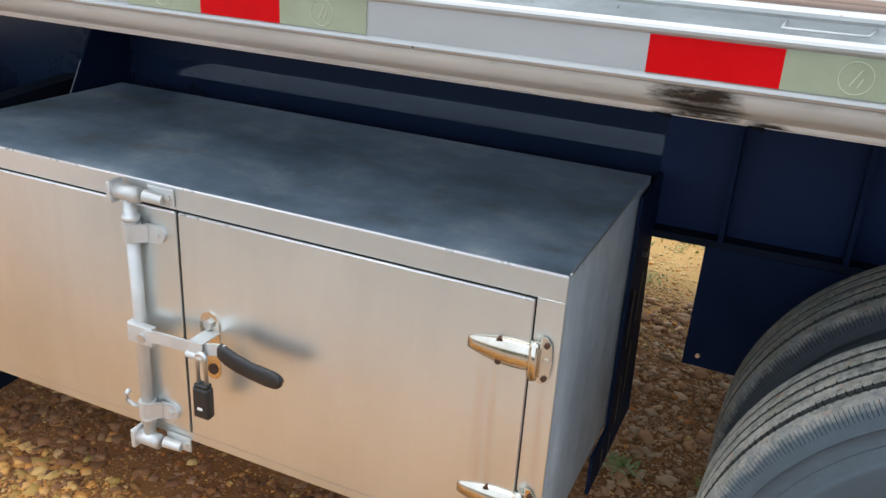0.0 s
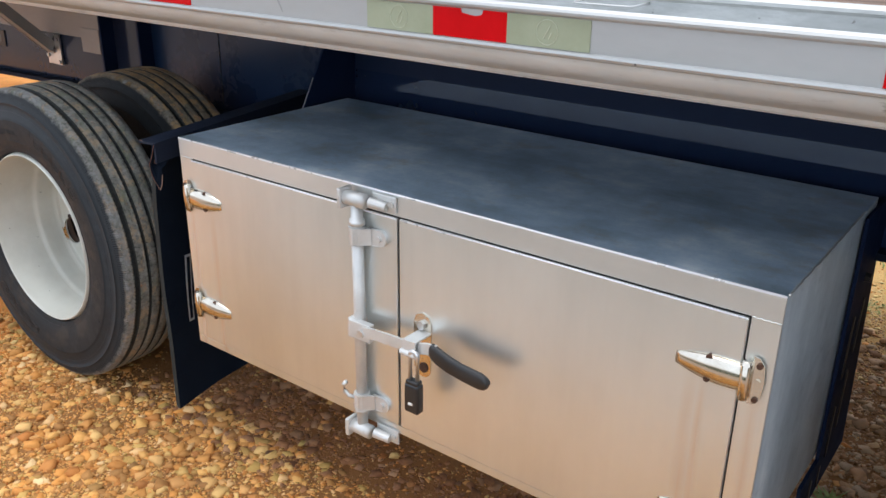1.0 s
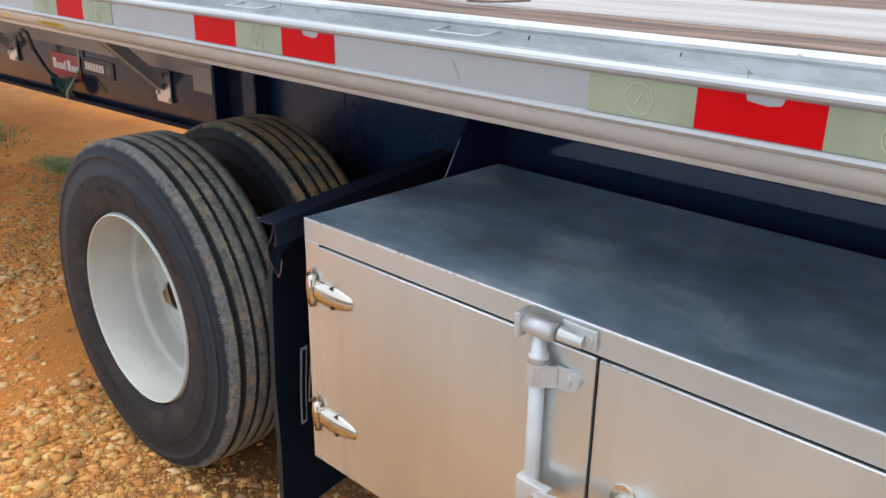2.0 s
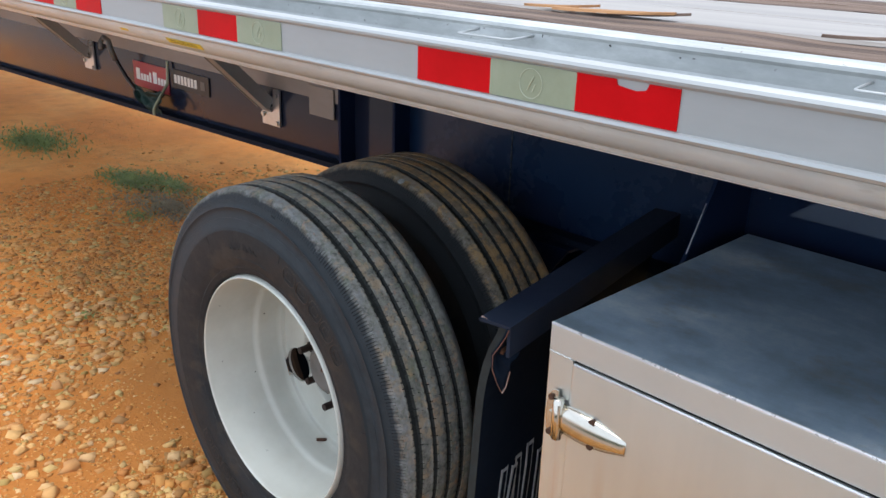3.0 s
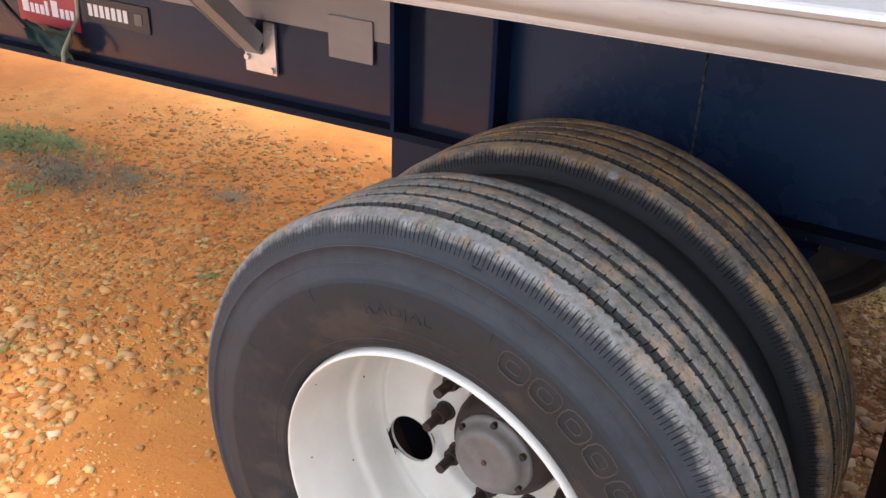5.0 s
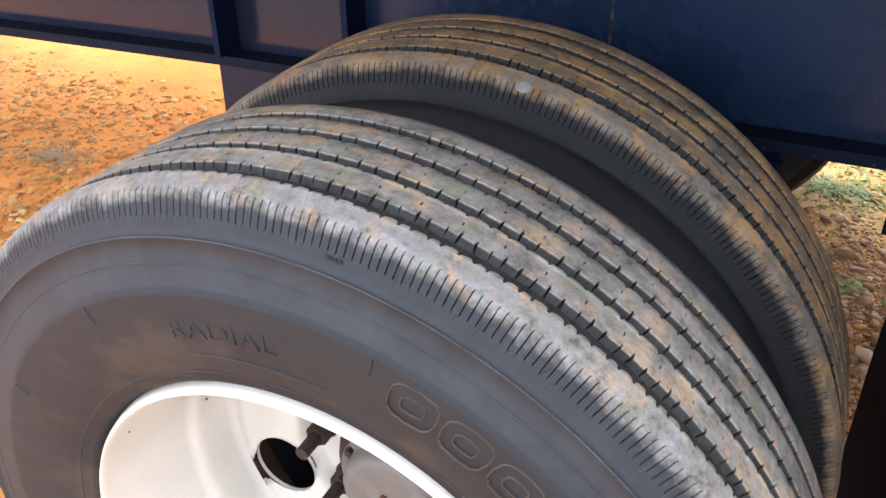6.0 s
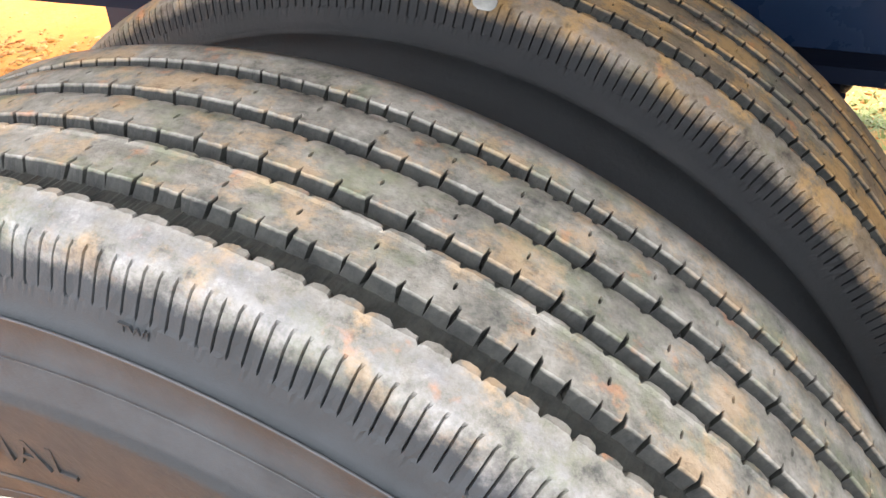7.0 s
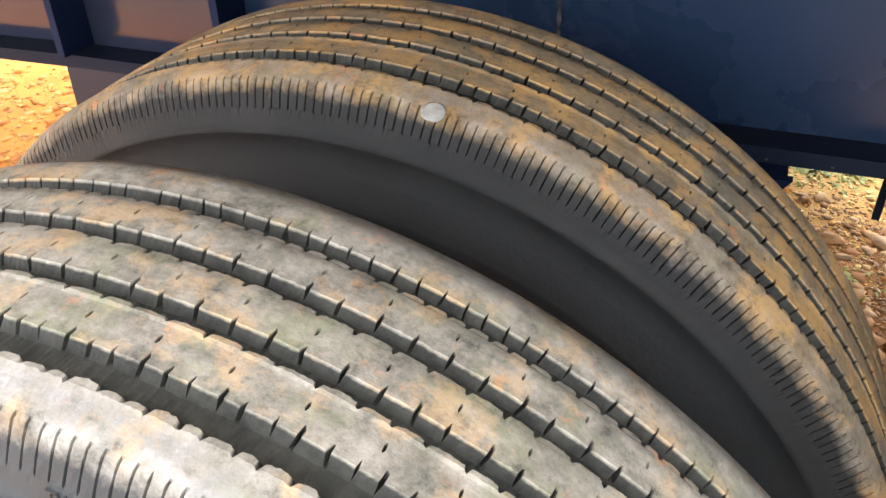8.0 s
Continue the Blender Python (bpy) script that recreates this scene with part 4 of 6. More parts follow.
torn_lips()
part("warning_label", prism([(0.0122, 1.3060), (0.0218, 1.2945), (0.0212, 1.2940), (0.0114, 1.3056)], "x", -0.270, -0.120), M_YELLOW, rail, "small yellow warning label")
for k in range(3):
    u = 0.2 + 0.25 * k
    ly, lz = 0.0112 + 0.0096 * u, 1.3054 - 0.0115 * u
    part("label_bar", prism([(ly, lz), (ly + 0.0007, lz - 0.0008), (ly + 0.0012, lz - 0.0004), (ly + 0.0005, lz + 0.0004)], "x", -0.255, -0.140), M_BLACK, rail)
part("yellow_scrap", prism([(0.0122, 1.3060), (0.0165, 1.3008), (0.0159, 1.3003), (0.0115, 1.3056)], "x", -0.50, -0.462), M_YELLOW, rail, "torn yellow label scrap")


def deck():
    rows = [(0.150, 0.330, "brown"), (0.335, 0.600, "pale"), (0.604, 0.842, "pale"), (0.872, 1.000, "brown"), (1.012, 1.250, "brown"), (1.256, 1.550, "pale"),
            (1.556, 1.690, "brown"), (1.696, 1.98, "pale"), (1.986, 2.27, "pale"), (2.276, 2.44, "brown")]
    for k, (y0, y1, tone) in enumerate(rows):
        bm = bmesh.new()
        nx = 150
        prof = [(y0, 1.389), (y0, 1.416), (y0 + 0.005, 1.421), ((y0 + y1) / 2, 1.4215), (y1 - 0.005, 1.421), (y1, 1.416), (y1, 1.389)]
        rough = 0.006 if tone == "brown" else 0.0015
        rings = []
        for i in range(nx + 1):
            x = X0 + (X1 - X0) * i / nx
            ring = []
            for j, (yy, zz) in enumerate(prof):
                edge = 0.016 if (tone == "brown" and j in (1, 2, 4, 5)) else 0.001
                ring.append(bm.verts.new((x, yy + edge * noise.noise((x * 9, k, j)), zz + rough * noise.noise((x * 5, k * 3.0, j * 1.3)) - (0.002 if tone == "brown" else 0))))
            rings.append(ring)
        for a, b in zip(rings, rings[1:]):
            for j in range(len(prof)):
                jj = (j + 1) % len(prof)
                bm.faces.new((a[j], a[jj], b[jj], b[j]))
        bm.faces.new(rings[0][::-1])
        bm.faces.new(rings[-1])
        bmesh.ops.recalc_face_normals(bm, faces=bm.faces)
        part("deck_plank", bm, M_WOOD if tone == "brown" else M_PLANK, trailer, "split weathered brown wooden plank" if tone == "brown" else "bleached smooth deck plank")
    part("far_rail", box(X0, X1, 2.445, 2.59, 1.26, 1.420, 0.004), M_RAIL, trailer, "aluminium rail on the far side")
    for k in range(int((X1 - X0) / 0.42)):
        x = X0 + 0.2 + k * 0.42
        part("cross_member", prism([(x - 0.03, 1.30), (x + 0.03, 1.30), (x + 0.03, 1.306), (x + 0.003, 1.308), (x + 0.003, 1.380), (x + 0.03, 1.382), (x + 0.03, 1.388),
                                    (x - 0.03, 1.388), (x - 0.03, 1.382), (x - 0.003, 1.380), (x - 0.003, 1.308), (x - 0.03, 1.306)], "y", 0.15, 2.44), M_MATT, trailer)


deck()


def splinter(x, y, length, wide, tone):
    """A sliver torn out of the deck along the grain: ragged, tapering to both ends, one end lifted."""
    bm = bmesh.new()
    rings = []
    for k in range(11):
        u = k / 10
        w = wide * (0.25 + 0.75 * math.sin(math.pi * min(1.0, u * 1.15 + 0.05)) + 0.25 * noise.noise((u * 6, x * 9, 0)))
        c, z = y + 0.02 * u + 0.006 * noise.noise((u * 4, x * 5, 3)), 1.4225 + 0.008 * u * u
        rings.append([bm.verts.new((x + length * u, c + a * w * 0.5, z + b)) for a, b in ((-1, 0.0), (-0.6, 0.004), (0.7, 0.0045), (1, 0.0))])
    for a, b in zip(rings, rings[1:]):
        for k in range(4):
            bm.faces.new((a[k], a[(k + 1) % 4], b[(k + 1) % 4], b[k]))
    bm.faces.new(rings[0][::-1])
    bm.faces.new(rings[-1])
    bmesh.ops.recalc_face_normals(bm, faces=bm.faces)
    part("deck_splinter", bm, tone, trailer, "loose split sliver of deck wood")


for sx, sy, sl, sw, st in ((0.57, 0.318, 0.23, 0.030, M_SLIVER), (0.68, 0.326, 0.14, 0.018, M_WOOD), (0.50, 0.322, 0.15, 0.014, M_SLIVER), (1.04, 0.320, 0.14, 0.008, M_WOOD)):
    splinter(sx, sy, sl, sw, st)

WEB = 0.82


def sloped(profile, x0, x1):
    """A length of beam: level over the wheels, growing deeper ahead of them."""
    def drop(x):
        return 0.235 * (x + 0.60) / (X0 + 0.60) if x < -0.60 else -0.055 * (x + 0.60) / (X1 + 0.60)

    bm = bmesh.new()
    rings = []
    for x in [x0] + [-0.60] * (x0 < -0.60 < x1) + [x1]:
        rings.append([bm.verts.new((x, y, z - drop(x) * (1 if z < 0.9 else 0))) for y, z in profile])
    n = len(profile)
    for a, b in zip(rings, rings[1:]):
        for k in range(n):
            bm.faces.new((a[k], a[(k + 1) % n], b[(k + 1) % n], b[k]))
    bm.faces.new(rings[0][::-1])
    bm.faces.new(rings[-1])
    bmesh.ops.recalc_face_normals(bm, faces=bm.faces)
    return bm


def main_beam():
    prof = [(WEB - 0.0005, 0.8065), (WEB + 0.006, 0.8065), (WEB + 0.006, 1.286), (0.90, 1.288), (0.90, 1.300), (0.745, 1.300), (0.745, 1.288), (WEB, 1.286)]
    foot = [(0.775, 0.788), (0.915, 0.788), (0.915, 0.806), (0.775, 0.806)]
    beam = part("main_beam", sloped(prof, 0.752, 2.357), M_NAVY, trailer, "glossy navy steel I-beam")
    # Same beam from here on, with its reflections toned into the paint colour.
    part("middle_beam", sloped(prof, -0.363, 0.7515), M_NAVY_MIDDLE, trailer, "navy steel I-beam tinted and dulled for its reflections")
    part("rear_beam", sloped(prof, 2.3575, X1), M_NAVY_REAR, trailer, "navy steel I-beam tinted and dulled for its reflections")
    part("front_beam", sloped(prof, X0, -0.3635), M_DARKNAVY, trailer, "glossy blackish navy steel I-beam")
    # Added strip: its dull top band limits how high the lid's reflection reaches.
    part("reflection_cut_strip", box(0.752, 2.357, WEB - 0.0022, WEB - 0.0006, 1.050, 1.285), M_REFLECT_CUT, beam, "dull navy band added to cut off the lid's reflection")
    part("bottom_flange", sloped(foot, X0, X1), M_FLANGE, trailer, "dull dark bottom flange")
    far = [(y + 0.95, z) for y, z in prof]
    part("far_beam", sloped(far, X0, X1), M_NAVY, trailer, "glossy navy steel I-beam")
    part("bottom_flange", sloped([(y + 0.95, z) for y, z in foot], X0, X1), M_FLANGE, trailer, "dull dark bottom flange")
    for x in (-0.624, -0.358, 2.525, 2.79):
        part("stiffener", box(x - 0.006, x + 0.006, 0.760, WEB, 0.807 if x < 1 else 0.835, 1.288, 0.001), M_MATT, beam, "upright navy stiffener plate")
    for x in (0.062,):
        part("weld_seam", tube([(x + 0.0015 * noise.noise((k * 0.7, x, 0)), WEB - 0.001, 0.835 + k * 0.0108) for k in range(42)], 0.0028, 6), M_EDGE, beam, "vertical weld bead", True)
    for x, y0, z0, z1, w in ((-0.637, 0.776, 0.40, 0.788, 0.26), (2.494, 0.776, 0.505, 0.816, 0.42), (3.33, 0.776, 0.53, 0.823, 0.15)):
        hang = part("axle_hanger", prism([(x, z1), (x + w, z1), (x + w * 0.9, z0 + 0.04), (x + w * 0.6, z0), (x - 0.004, z0)], "y", y0, y0 + 0.012), M_ARM if x < 0 else M_MATT, trailer, "navy axle hanger plate")
        part("back_plate", prism([(x, z1), (x + w, z1), (x + w * 0.9, z0 + 0.04), (x + w * 0.6, z0), (x - 0.004, z0)], "y", y0 + 0.14, y0 + 0.152), M_MATT, hang)
        part("bolt", rod((x + 0.03, y0 - 0.006, z0 + 0.03), (x + 0.03, y0 + 0.005, z0 + 0.03), 0.0055, 8), M_ZINC, hang, "zinc bolt head")
        part("front_plate", box(x, x + 0.012, y0 + 0.0125, y0 + 0.1395, z0 + 0.06, z1 - 0.001), M_MATT, hang)
    cut = [(0.06, 0.793), (0.06, 0.64), (0.20, 0.64), (0.265, 0.700), (0.335, 0.797)]
    hang = part("axle_hanger", prism(cut, "y", 0.740, 0.752), M_MATT, trailer, "slanted navy axle hanger plate")
    part("back_plate", prism(cut, "y", 0.852, 0.864), M_MATT, hang)
    part("seat_plate", box(0.06, 0.330, 0.7525, 0.8515, 0.785, 0.793), M_MATT, hang)
    part("gusset", box(0.10, 0.112, 0.7525, 0.8515, 0.66, 0.7845), M_MATT, hang)
    for x, z in ((0.305, 0.817), (0.37, 0.818), (0.445, 0.819)):
        part("paint_chip", box(x, x + 0.003, 0.7735, 0.7752, z - 0.017, z - 0.015), M_EDGE, beam)
    for x, z in ((0.285, 0.96), (0.48, 0.975), (0.79, 1.03)):
        part("paint_chip", box(x, x + 0.002, WEB - 0.0012, WEB + 0.001, z, z + 0.002), M_EDGE, beam)
    return beam


beam = main_beam()


def axle(x):
    part("axle", rod((x, 0.47, 0.493), (x, 2.13, 0.493), 0.064, 24), M_NAVY, trailer, "dark round axle tube", True)
    part("trailing_arm", prism([(x - 0.42, 0.60), (x - 0.40, 0.66), (x, 0.60), (x + 0.30, 0.56), (x + 0.32, 0.50), (x, 0.44), (x - 0.40, 0.52)], "y", 0.765, 0.84), M_NAVY, trailer, "navy trailing arm")


axle(-0.02)
axle(3.11)


def wing_bracket(x):
    """An aluminium foot plate bolted to the beam's web, with a channel strut rising outward to the deck."""
    br = part("wing_bracket", prism([(x - 0.056, 0.858), (x + 0.056, 0.858), (x + 0.056, 0.992), (x + 0.018, 0.992), (x + 0.012, 0.925), (x - 0.056, 0.920)], "y", WEB - 0.014, WEB - 0.006), M_ZINC, trailer, "aluminium foot plate")
    s = bmesh.new()
    bar((x - 0.02, WEB - 0.016, 0.910), (x - 0.02, 0.36, 1.330), 0.062, 0.006, 0, (0, 0.6, 1), bm=s)
    bar((x - 0.051, WEB - 0.020, 0.935), (x - 0.051, 0.36, 1.355), 0.005, 0.045, 0, (0, 0.6, 1), bm=s)
    bar((x + 0.011, WEB - 0.020, 0.935), (x + 0.011, 0.36, 1.355), 0.005, 0.045, 0, (0, 0.6, 1), bm=s)
    part("strut", s, M_STRUT, br, "dull aluminium channel strut")
    for bx, bz in ((x - 0.045, 0.895), (x + 0.042, 0.870), (x + 0.042, 0.970)):
        part("bolt", rod((bx, WEB - 0.022, bz), (bx, WEB - 0.013, bz), 0.009, 6), M_ZINC, br)


for bx in (-1.092, -2.68, -4.28, -5.9):
    wing_bracket(bx)
part("upper_plate", box(X0, -0.632, WEB - 0.0040, WEB - 0.0006, 0.995, 1.284), M_UPPER, trailer, "dull beige-grey plate along the top of the web")
part("web_plate", box(-0.858, -0.720, WEB - 0.010, WEB - 0.0045, 0.938, 1.04, 0.002), M_UPPER, trailer, "small dull aluminium plate on the web")


def signs():
    y = WEB - 0.002
    sign = part("sign", box(-2.215, -1.885, y - 0.004, y, 0.845, 0.958, 0.001), M_SIGNRED, trailer, "dark red maker's sign on the beam")
    for a, b, h in ((-2.185, -2.150, 0.050), (-2.140, -2.122, 0.030), (-2.114, -2.094, 0.030), (-2.086, -2.066, 0.030), (-2.058, -2.042, 0.044), (-2.024, -1.990, 0.050), (-1.980, -1.960, 0.030), (-1.952, -1.934, 0.030), (-1.926, -1.908, 0.030)):
        part("print_bar", box(a, b, y - 0.0055, y - 0.0035, 0.878, 0.878 + h), M_WHITE, sign, "white printed bar")
    plate = part("sign", box(-1.845, -1.545, y - 0.004, y, 0.888, 0.965, 0.001), M_BLACK, trailer, "black model sign on the beam")
    for k in range(7):
        part("print_bar", box(-1.828 + k * 0.028, -1.809 + k * 0.028, y - 0.0055, y - 0.0035, 0.908, 0.944), M_WHITE, plate, "white printed bar")
    part("print_bar", box(-1.610, -1.575, y - 0.0055, y - 0.0035, 0.908, 0.942), M_HUB, plate, "grey printed bar")
    part("strap", tube([(-1.868, WEB - 0.012, 0.995), (-1.868, WEB - 0.02, 0.90), (-1.864, 0.735, 0.815), (-1.862, 0.726, 0.800), (-1.862, 0.724, 0.775)], 0.006, 6), M_PALE, trailer, "taut pale green strap")
    cloth = bmesh.new()
    rows = []
    for i in range(29):
        u = i / 28
        x = -2.09 + 0.225 * u
        top = 0.872 - 0.016 * math.sin(u * math.pi) - 0.004 * math.sin(u * 17)
        base = 0.832 - 0.062 * min(1.0, u * 1.9) + 0.006 * math.sin(u * 23)
        row = []
        for q in range(11):
            w = q / 10
            deep = 0.012 * math.sin(w * 8 + u * 3) + 0.008 * math.sin(w * 17 - u * 9) + 0.008 * noise.noise((u * 7, w * 5, 2.0))
            row.append(cloth.verts.new((x + 0.010 * math.sin(w * 6), 0.764 - 0.004 - deep * (1 - 0.5 * u), top + (base - top) * w)))
        rows.append(row)
    for r0, r1 in zip(rows, rows[1:]):
        for q in range(10):
            cloth.faces.new((r0[q], r1[q], r1[q + 1], r0[q + 1]))
    bmesh.ops.solidify(cloth, geom=cloth.faces[:], thickness=0.003)
    part("strap_end", cloth, M_GREEN, trailer, "crumpled green strap end", True)
    cord = [(-2.30, 0.745, 1.02), (-2.275, 0.755, 0.975), (-2.245, 0.765, 0.93), (-2.21, 0.775, 0.885), (-2.165, 0.782, 0.85), (-2.11, 0.78, 0.825), (-2.06, 0.77, 0.81)]
    part("bungee_cord", tube(cord, 0.009, 8), M_BLACK, trailer, "black rubber cord", True)
    part("bungee_hook", tube([(-2.315, 0.72, 1.00), (-2.33, 0.725, 1.03), (-2.315, 0.735, 1.05), (-2.285, 0.742, 1.04), (-2.28, 0.748, 1.00), (-2.262, 0.756, 0.955)], 0.0125, 8), M_HUB, trailer, "grey hook on the cord", True)


signs()

# ---- mud flaps ----
def flap_arm(p0, p1, w, deep):
    """A steel angle from p0 to p1: a flat top with one leg folded down along its nearer edge."""
    p0, p1 = Vector(p0), Vector(p1)
    side = Vector((p1 - p0).cross(Vector((0, 0, 1)))).normalized() * -1
    side = side if side.x > 0 else -side
    bm = bmesh.new()
    out = [(0, 0), (w, 0), (w, -deep), (w - 0.006, -deep), (w - 0.006, -0.006), (0, -0.006)]
    lo = [bm.verts.new(p0 + side * (u - w / 2) + Vector((0, 0, z))) for u, z in out]
    hi = [bm.verts.new(p1 + side * (u - w / 2) + Vector((0, 0, z))) for u, z in out]
    for k in range(6):
        bm.faces.new((lo[k], lo[(k + 1) % 6], hi[(k + 1) % 6], hi[k]))
    bm.faces.new(lo[::-1])
    bm.faces.new(hi)
    bmesh.ops.recalc_face_normals(bm, faces=bm.faces)
    return bm


def left_flap():
    flap = thing("mud_flap", (0.70, 0.35, 0.09), "black rubber mud flap with worn white print", "mud flap")
    n, mz = 14, 24
    bm = bmesh.new()

    def hang(y, z):
        """The flap's rear face, which bellies towards the wheel below its arm."""
        low = max(0.0, 0.93 - z)
        return 0.709 - 0.166 * (y - 0.09) - 0.062 * (1 - math.exp(-low / 0.085)) + 0.010 * noise.noise((y * 5, z * 4, 0.0))

    def sheet(back):
        grid = []
        for i in range(n + 1):
            col = []
            for k in range(mz + 1):
                y, z = 0.090 + 0.682 * i / n, 0.085 + 0.862 * k / mz
                col.append(bm.verts.new((hang(y, z) - back, y, z)))
            grid.append(col)
        return grid

    near, far = sheet(0.0), sheet(0.017)
    for i in range(n):
        for k in range(mz):
            bm.faces.new((near[i][k], near[i + 1][k], near[i + 1][k + 1], near[i][k + 1]))
            bm.faces.new((far[i][k], far[i][k + 1], far[i + 1][k + 1], far[i + 1][k]))
    border = [(i, 0) for i in range(n)] + [(n, k) for k in range(mz)] + [(i, mz) for i in range(n, 0, -1)] + [(0, k) for k in range(mz, 0, -1)]
    for (a, b), (c, d) in zip(border, border[1:] + border[:1]):
        bm.faces.new((near[a][b], near[c][d], far[c][d], far[a][b]))
    bmesh.ops.recalc_face_normals(bm, faces=bm.faces)
    part("flap", bm, M_FLAP, flap)
    rim = bmesh.new()
    for k in range(mz):
        z, w = 0.085 + 0.862 * k / mz, 0.085 + 0.862 * (k + 1) / mz
        q = [rim.verts.new(p) for p in ((hang(0.09, z) - 0.0175, 0.0895, z), (hang(0.09, z) + 0.0005, 0.0895, z), (hang(0.09, w) + 0.0005, 0.0895, w), (hang(0.09, w) - 0.0175, 0.0895, w))]
        rim.faces.new(q)
    part("worn_edge", rim, M_FLAP_EDGE, flap, "grey scuffed rubber edge")
    arm = part("arm", flap_arm((0.716, 0.043, 0.957), (0.600, 0.74, 0.972), 0.060, 0.055), M_ARM, flap, "dark navy painted angle-steel arm")
    part("bare_edge", tube([(0.6865, 0.0445, 0.9565), (0.6875, 0.0430, 0.9560), (0.706, 0.0445, 0.9555), (0.728, 0.0480, 0.9550), (0.7445, 0.0510, 0.9535)], 0.0016, 6), M_BARE, arm, "bare pinkish cut edge", True)
    nub = bmesh.new()
    bmesh.ops.create_icosphere(nub, subdivisions=2, radius=1.0)
    for v in nub.verts:
        v.co = Vector((0.6885 + v.co.x * 0.0045, 0.0445 + v.co.y * 0.0035, 0.9560 + v.co.z * 0.0022)) + Vector((0.002, 0.001, 0.0)) * noise.noise(v.co * 2.5)
    part("bare_edge", nub, M_BARE, arm, "bare pinkish torn corner", True)
    edge = [(0.0440, 0.9520, 0.744), (0.0452, 0.9382, 0.738), (0.0473, 0.9156, 0.724), (0.0465, 0.8942, 0.711), (0.0525, 0.8638, 0.706), (0.0605, 0.8370, 0.711), (0.0645, 0.8199, 0.720), (0.0690, 0.8322, 0.724), (0.0700, 0.8631, 0.730), (0.0665, 0.8815, 0.733), (0.0785, 0.8916, 0.738), (0.0960, 0.9120, 0.736), (0.0940, 0.9480, 0.737)]
    leaf = bmesh.new()
    outer = [leaf.verts.new((x, y, z)) for y, z, x in edge]
    middle = [leaf.verts.new((x * 0.45 + 0.712 * 0.55 + 0.006 * noise.noise((y * 40, z * 40, 1)), 0.064 + (y - 0.064) * 0.5, 0.885 + (z - 0.885) * 0.5)) for y, z, x in edge]
    heart = leaf.verts.new((0.706, 0.064, 0.885))
    n2 = len(edge)
    for k in range(n2):
        leaf.faces.new((outer[k], outer[(k + 1) % n2], middle[(k + 1) % n2], middle[k]))
        leaf.faces.new((middle[k], middle[(k + 1) % n2], heart))
    bmesh.ops.recalc_face_normals(leaf, faces=leaf.faces)
    bmesh.ops.solidify(leaf, geom=leaf.faces[:], thickness=0.004)
    part("crumpled_end", leaf, M_FLAP, arm, "crumpled arm end curled outward", True)
    part("bare_edge", tube([(x + 0.001, y, z) for y, z, x in edge[:7]], 0.0008, 6), M_TORN, arm, "bare brownish edge")
    part("rust_edge", tube([(x + 0.001, y, z) for y, z, x in edge[6:9]], 0.0012, 6), M_BARE, arm, "torn rusty edge")
    stain = bmesh.new()
    bmesh.ops.create_icosphere(stain, subdivisions=2, radius=1.0)
    for v in stain.verts:
        v.co = Vector((0.716 + v.co.x * 0.003, 0.066 + v.co.y * 0.009, 0.900 + v.co.z * 0.009)) + Vector((0, 0.005, 0.005)) * noise.noise(v.co * 2)
    part("rust_patch", stain, M_RUST, arm, "rust bloom inside the fold", True)

    for y0, y1, z0, z1, lean in ((0.170, 0.192, 0.350, 0.570, 0.006), (0.200, 0.218, 0.400, 0.560, 0.014), (0.232, 0.254, 0.400, 0.575, -0.006), (0.262, 0.286, 0.350, 0.585, 0.004), (0.312, 0.332, 0.365, 0.545, 0.0),
                                 (0.346, 0.362, 0.365, 0.530, 0.0), (0.392, 0.412, 0.365, 0.540, 0.0), (0.430, 0.446, 0.365, 0.530, 0.0)):
        bm = bmesh.new()
        rows = [[bm.verts.new((hang(y, z0 + (z1 - z0) * k / 8) + d, y + lean * k / 8, z0 + (z1 - z0) * k / 8)) for y, d in ((y0, -0.002), (y0, 0.0012), (y1, 0.0012), (y1, -0.002))] for k in range(9)]
        for a, b in zip(rows, rows[1:]):
            for q in range(3):
                bm.faces.new((a[q], a[q + 1], b[q + 1], b[q]))
        part("print_shape", bm, M_FADED, flap, "worn grey-white printed bar")
        inset = 0.005
        bm = bmesh.new()
        rows = [[bm.verts.new((hang(y, z) + d, y + lean * k / 8, z)) for y, d in ((y0 + inset, 0.001), (y0 + inset, 0.0022), (y1 - inset, 0.0022), (y1 - inset, 0.001))] for k, z in ((k, z0 + 0.008 + (z1 - z0 - 0.016) * k / 8) for k in range(9))]
        for a, b in zip(rows, rows[1:]):
            for q in range(3):
                bm.faces.new((a[q], a[q + 1], b[q + 1], b[q]))
        part("print_core", bm, M_FLAP, flap, "dark core of the printed bar")
    return flap


def mount_bracket(x, outline, slots, label):
    """A navy plate that carries the toolbox on the beam."""
    br = thing("mounting_bracket", (x, 0.7, outline[0][1]), label, "bracket", "toolbox brackets")
    part("plate", prism(outline, "x", x, x + 0.008), M_MATT, br)
    for y, z, h in slots:
        part("slot_rim", prism([(y, z), (y + 0.012, z + 0.008), (y + 0.012, z + h - 0.008), (y, z + h)], "x", x + 0.008, x + 0.011), M_BLACK, br, "dark slot")
    part("bolt", rod((x + 0.006, 0.70, 0.80), (x + 0.020, 0.70, 0.80), 0.011, 6), M_BLACK, br)


near_flap = left_flap()
far_flap = copy_thing(near_flap, Matrix.Translation((0.775, 2.25, 0.17)) @ Matrix.Diagonal((1, -1, 1, 1)))
tagged(far_flap, "black rubber mud flap behind the far wheels")
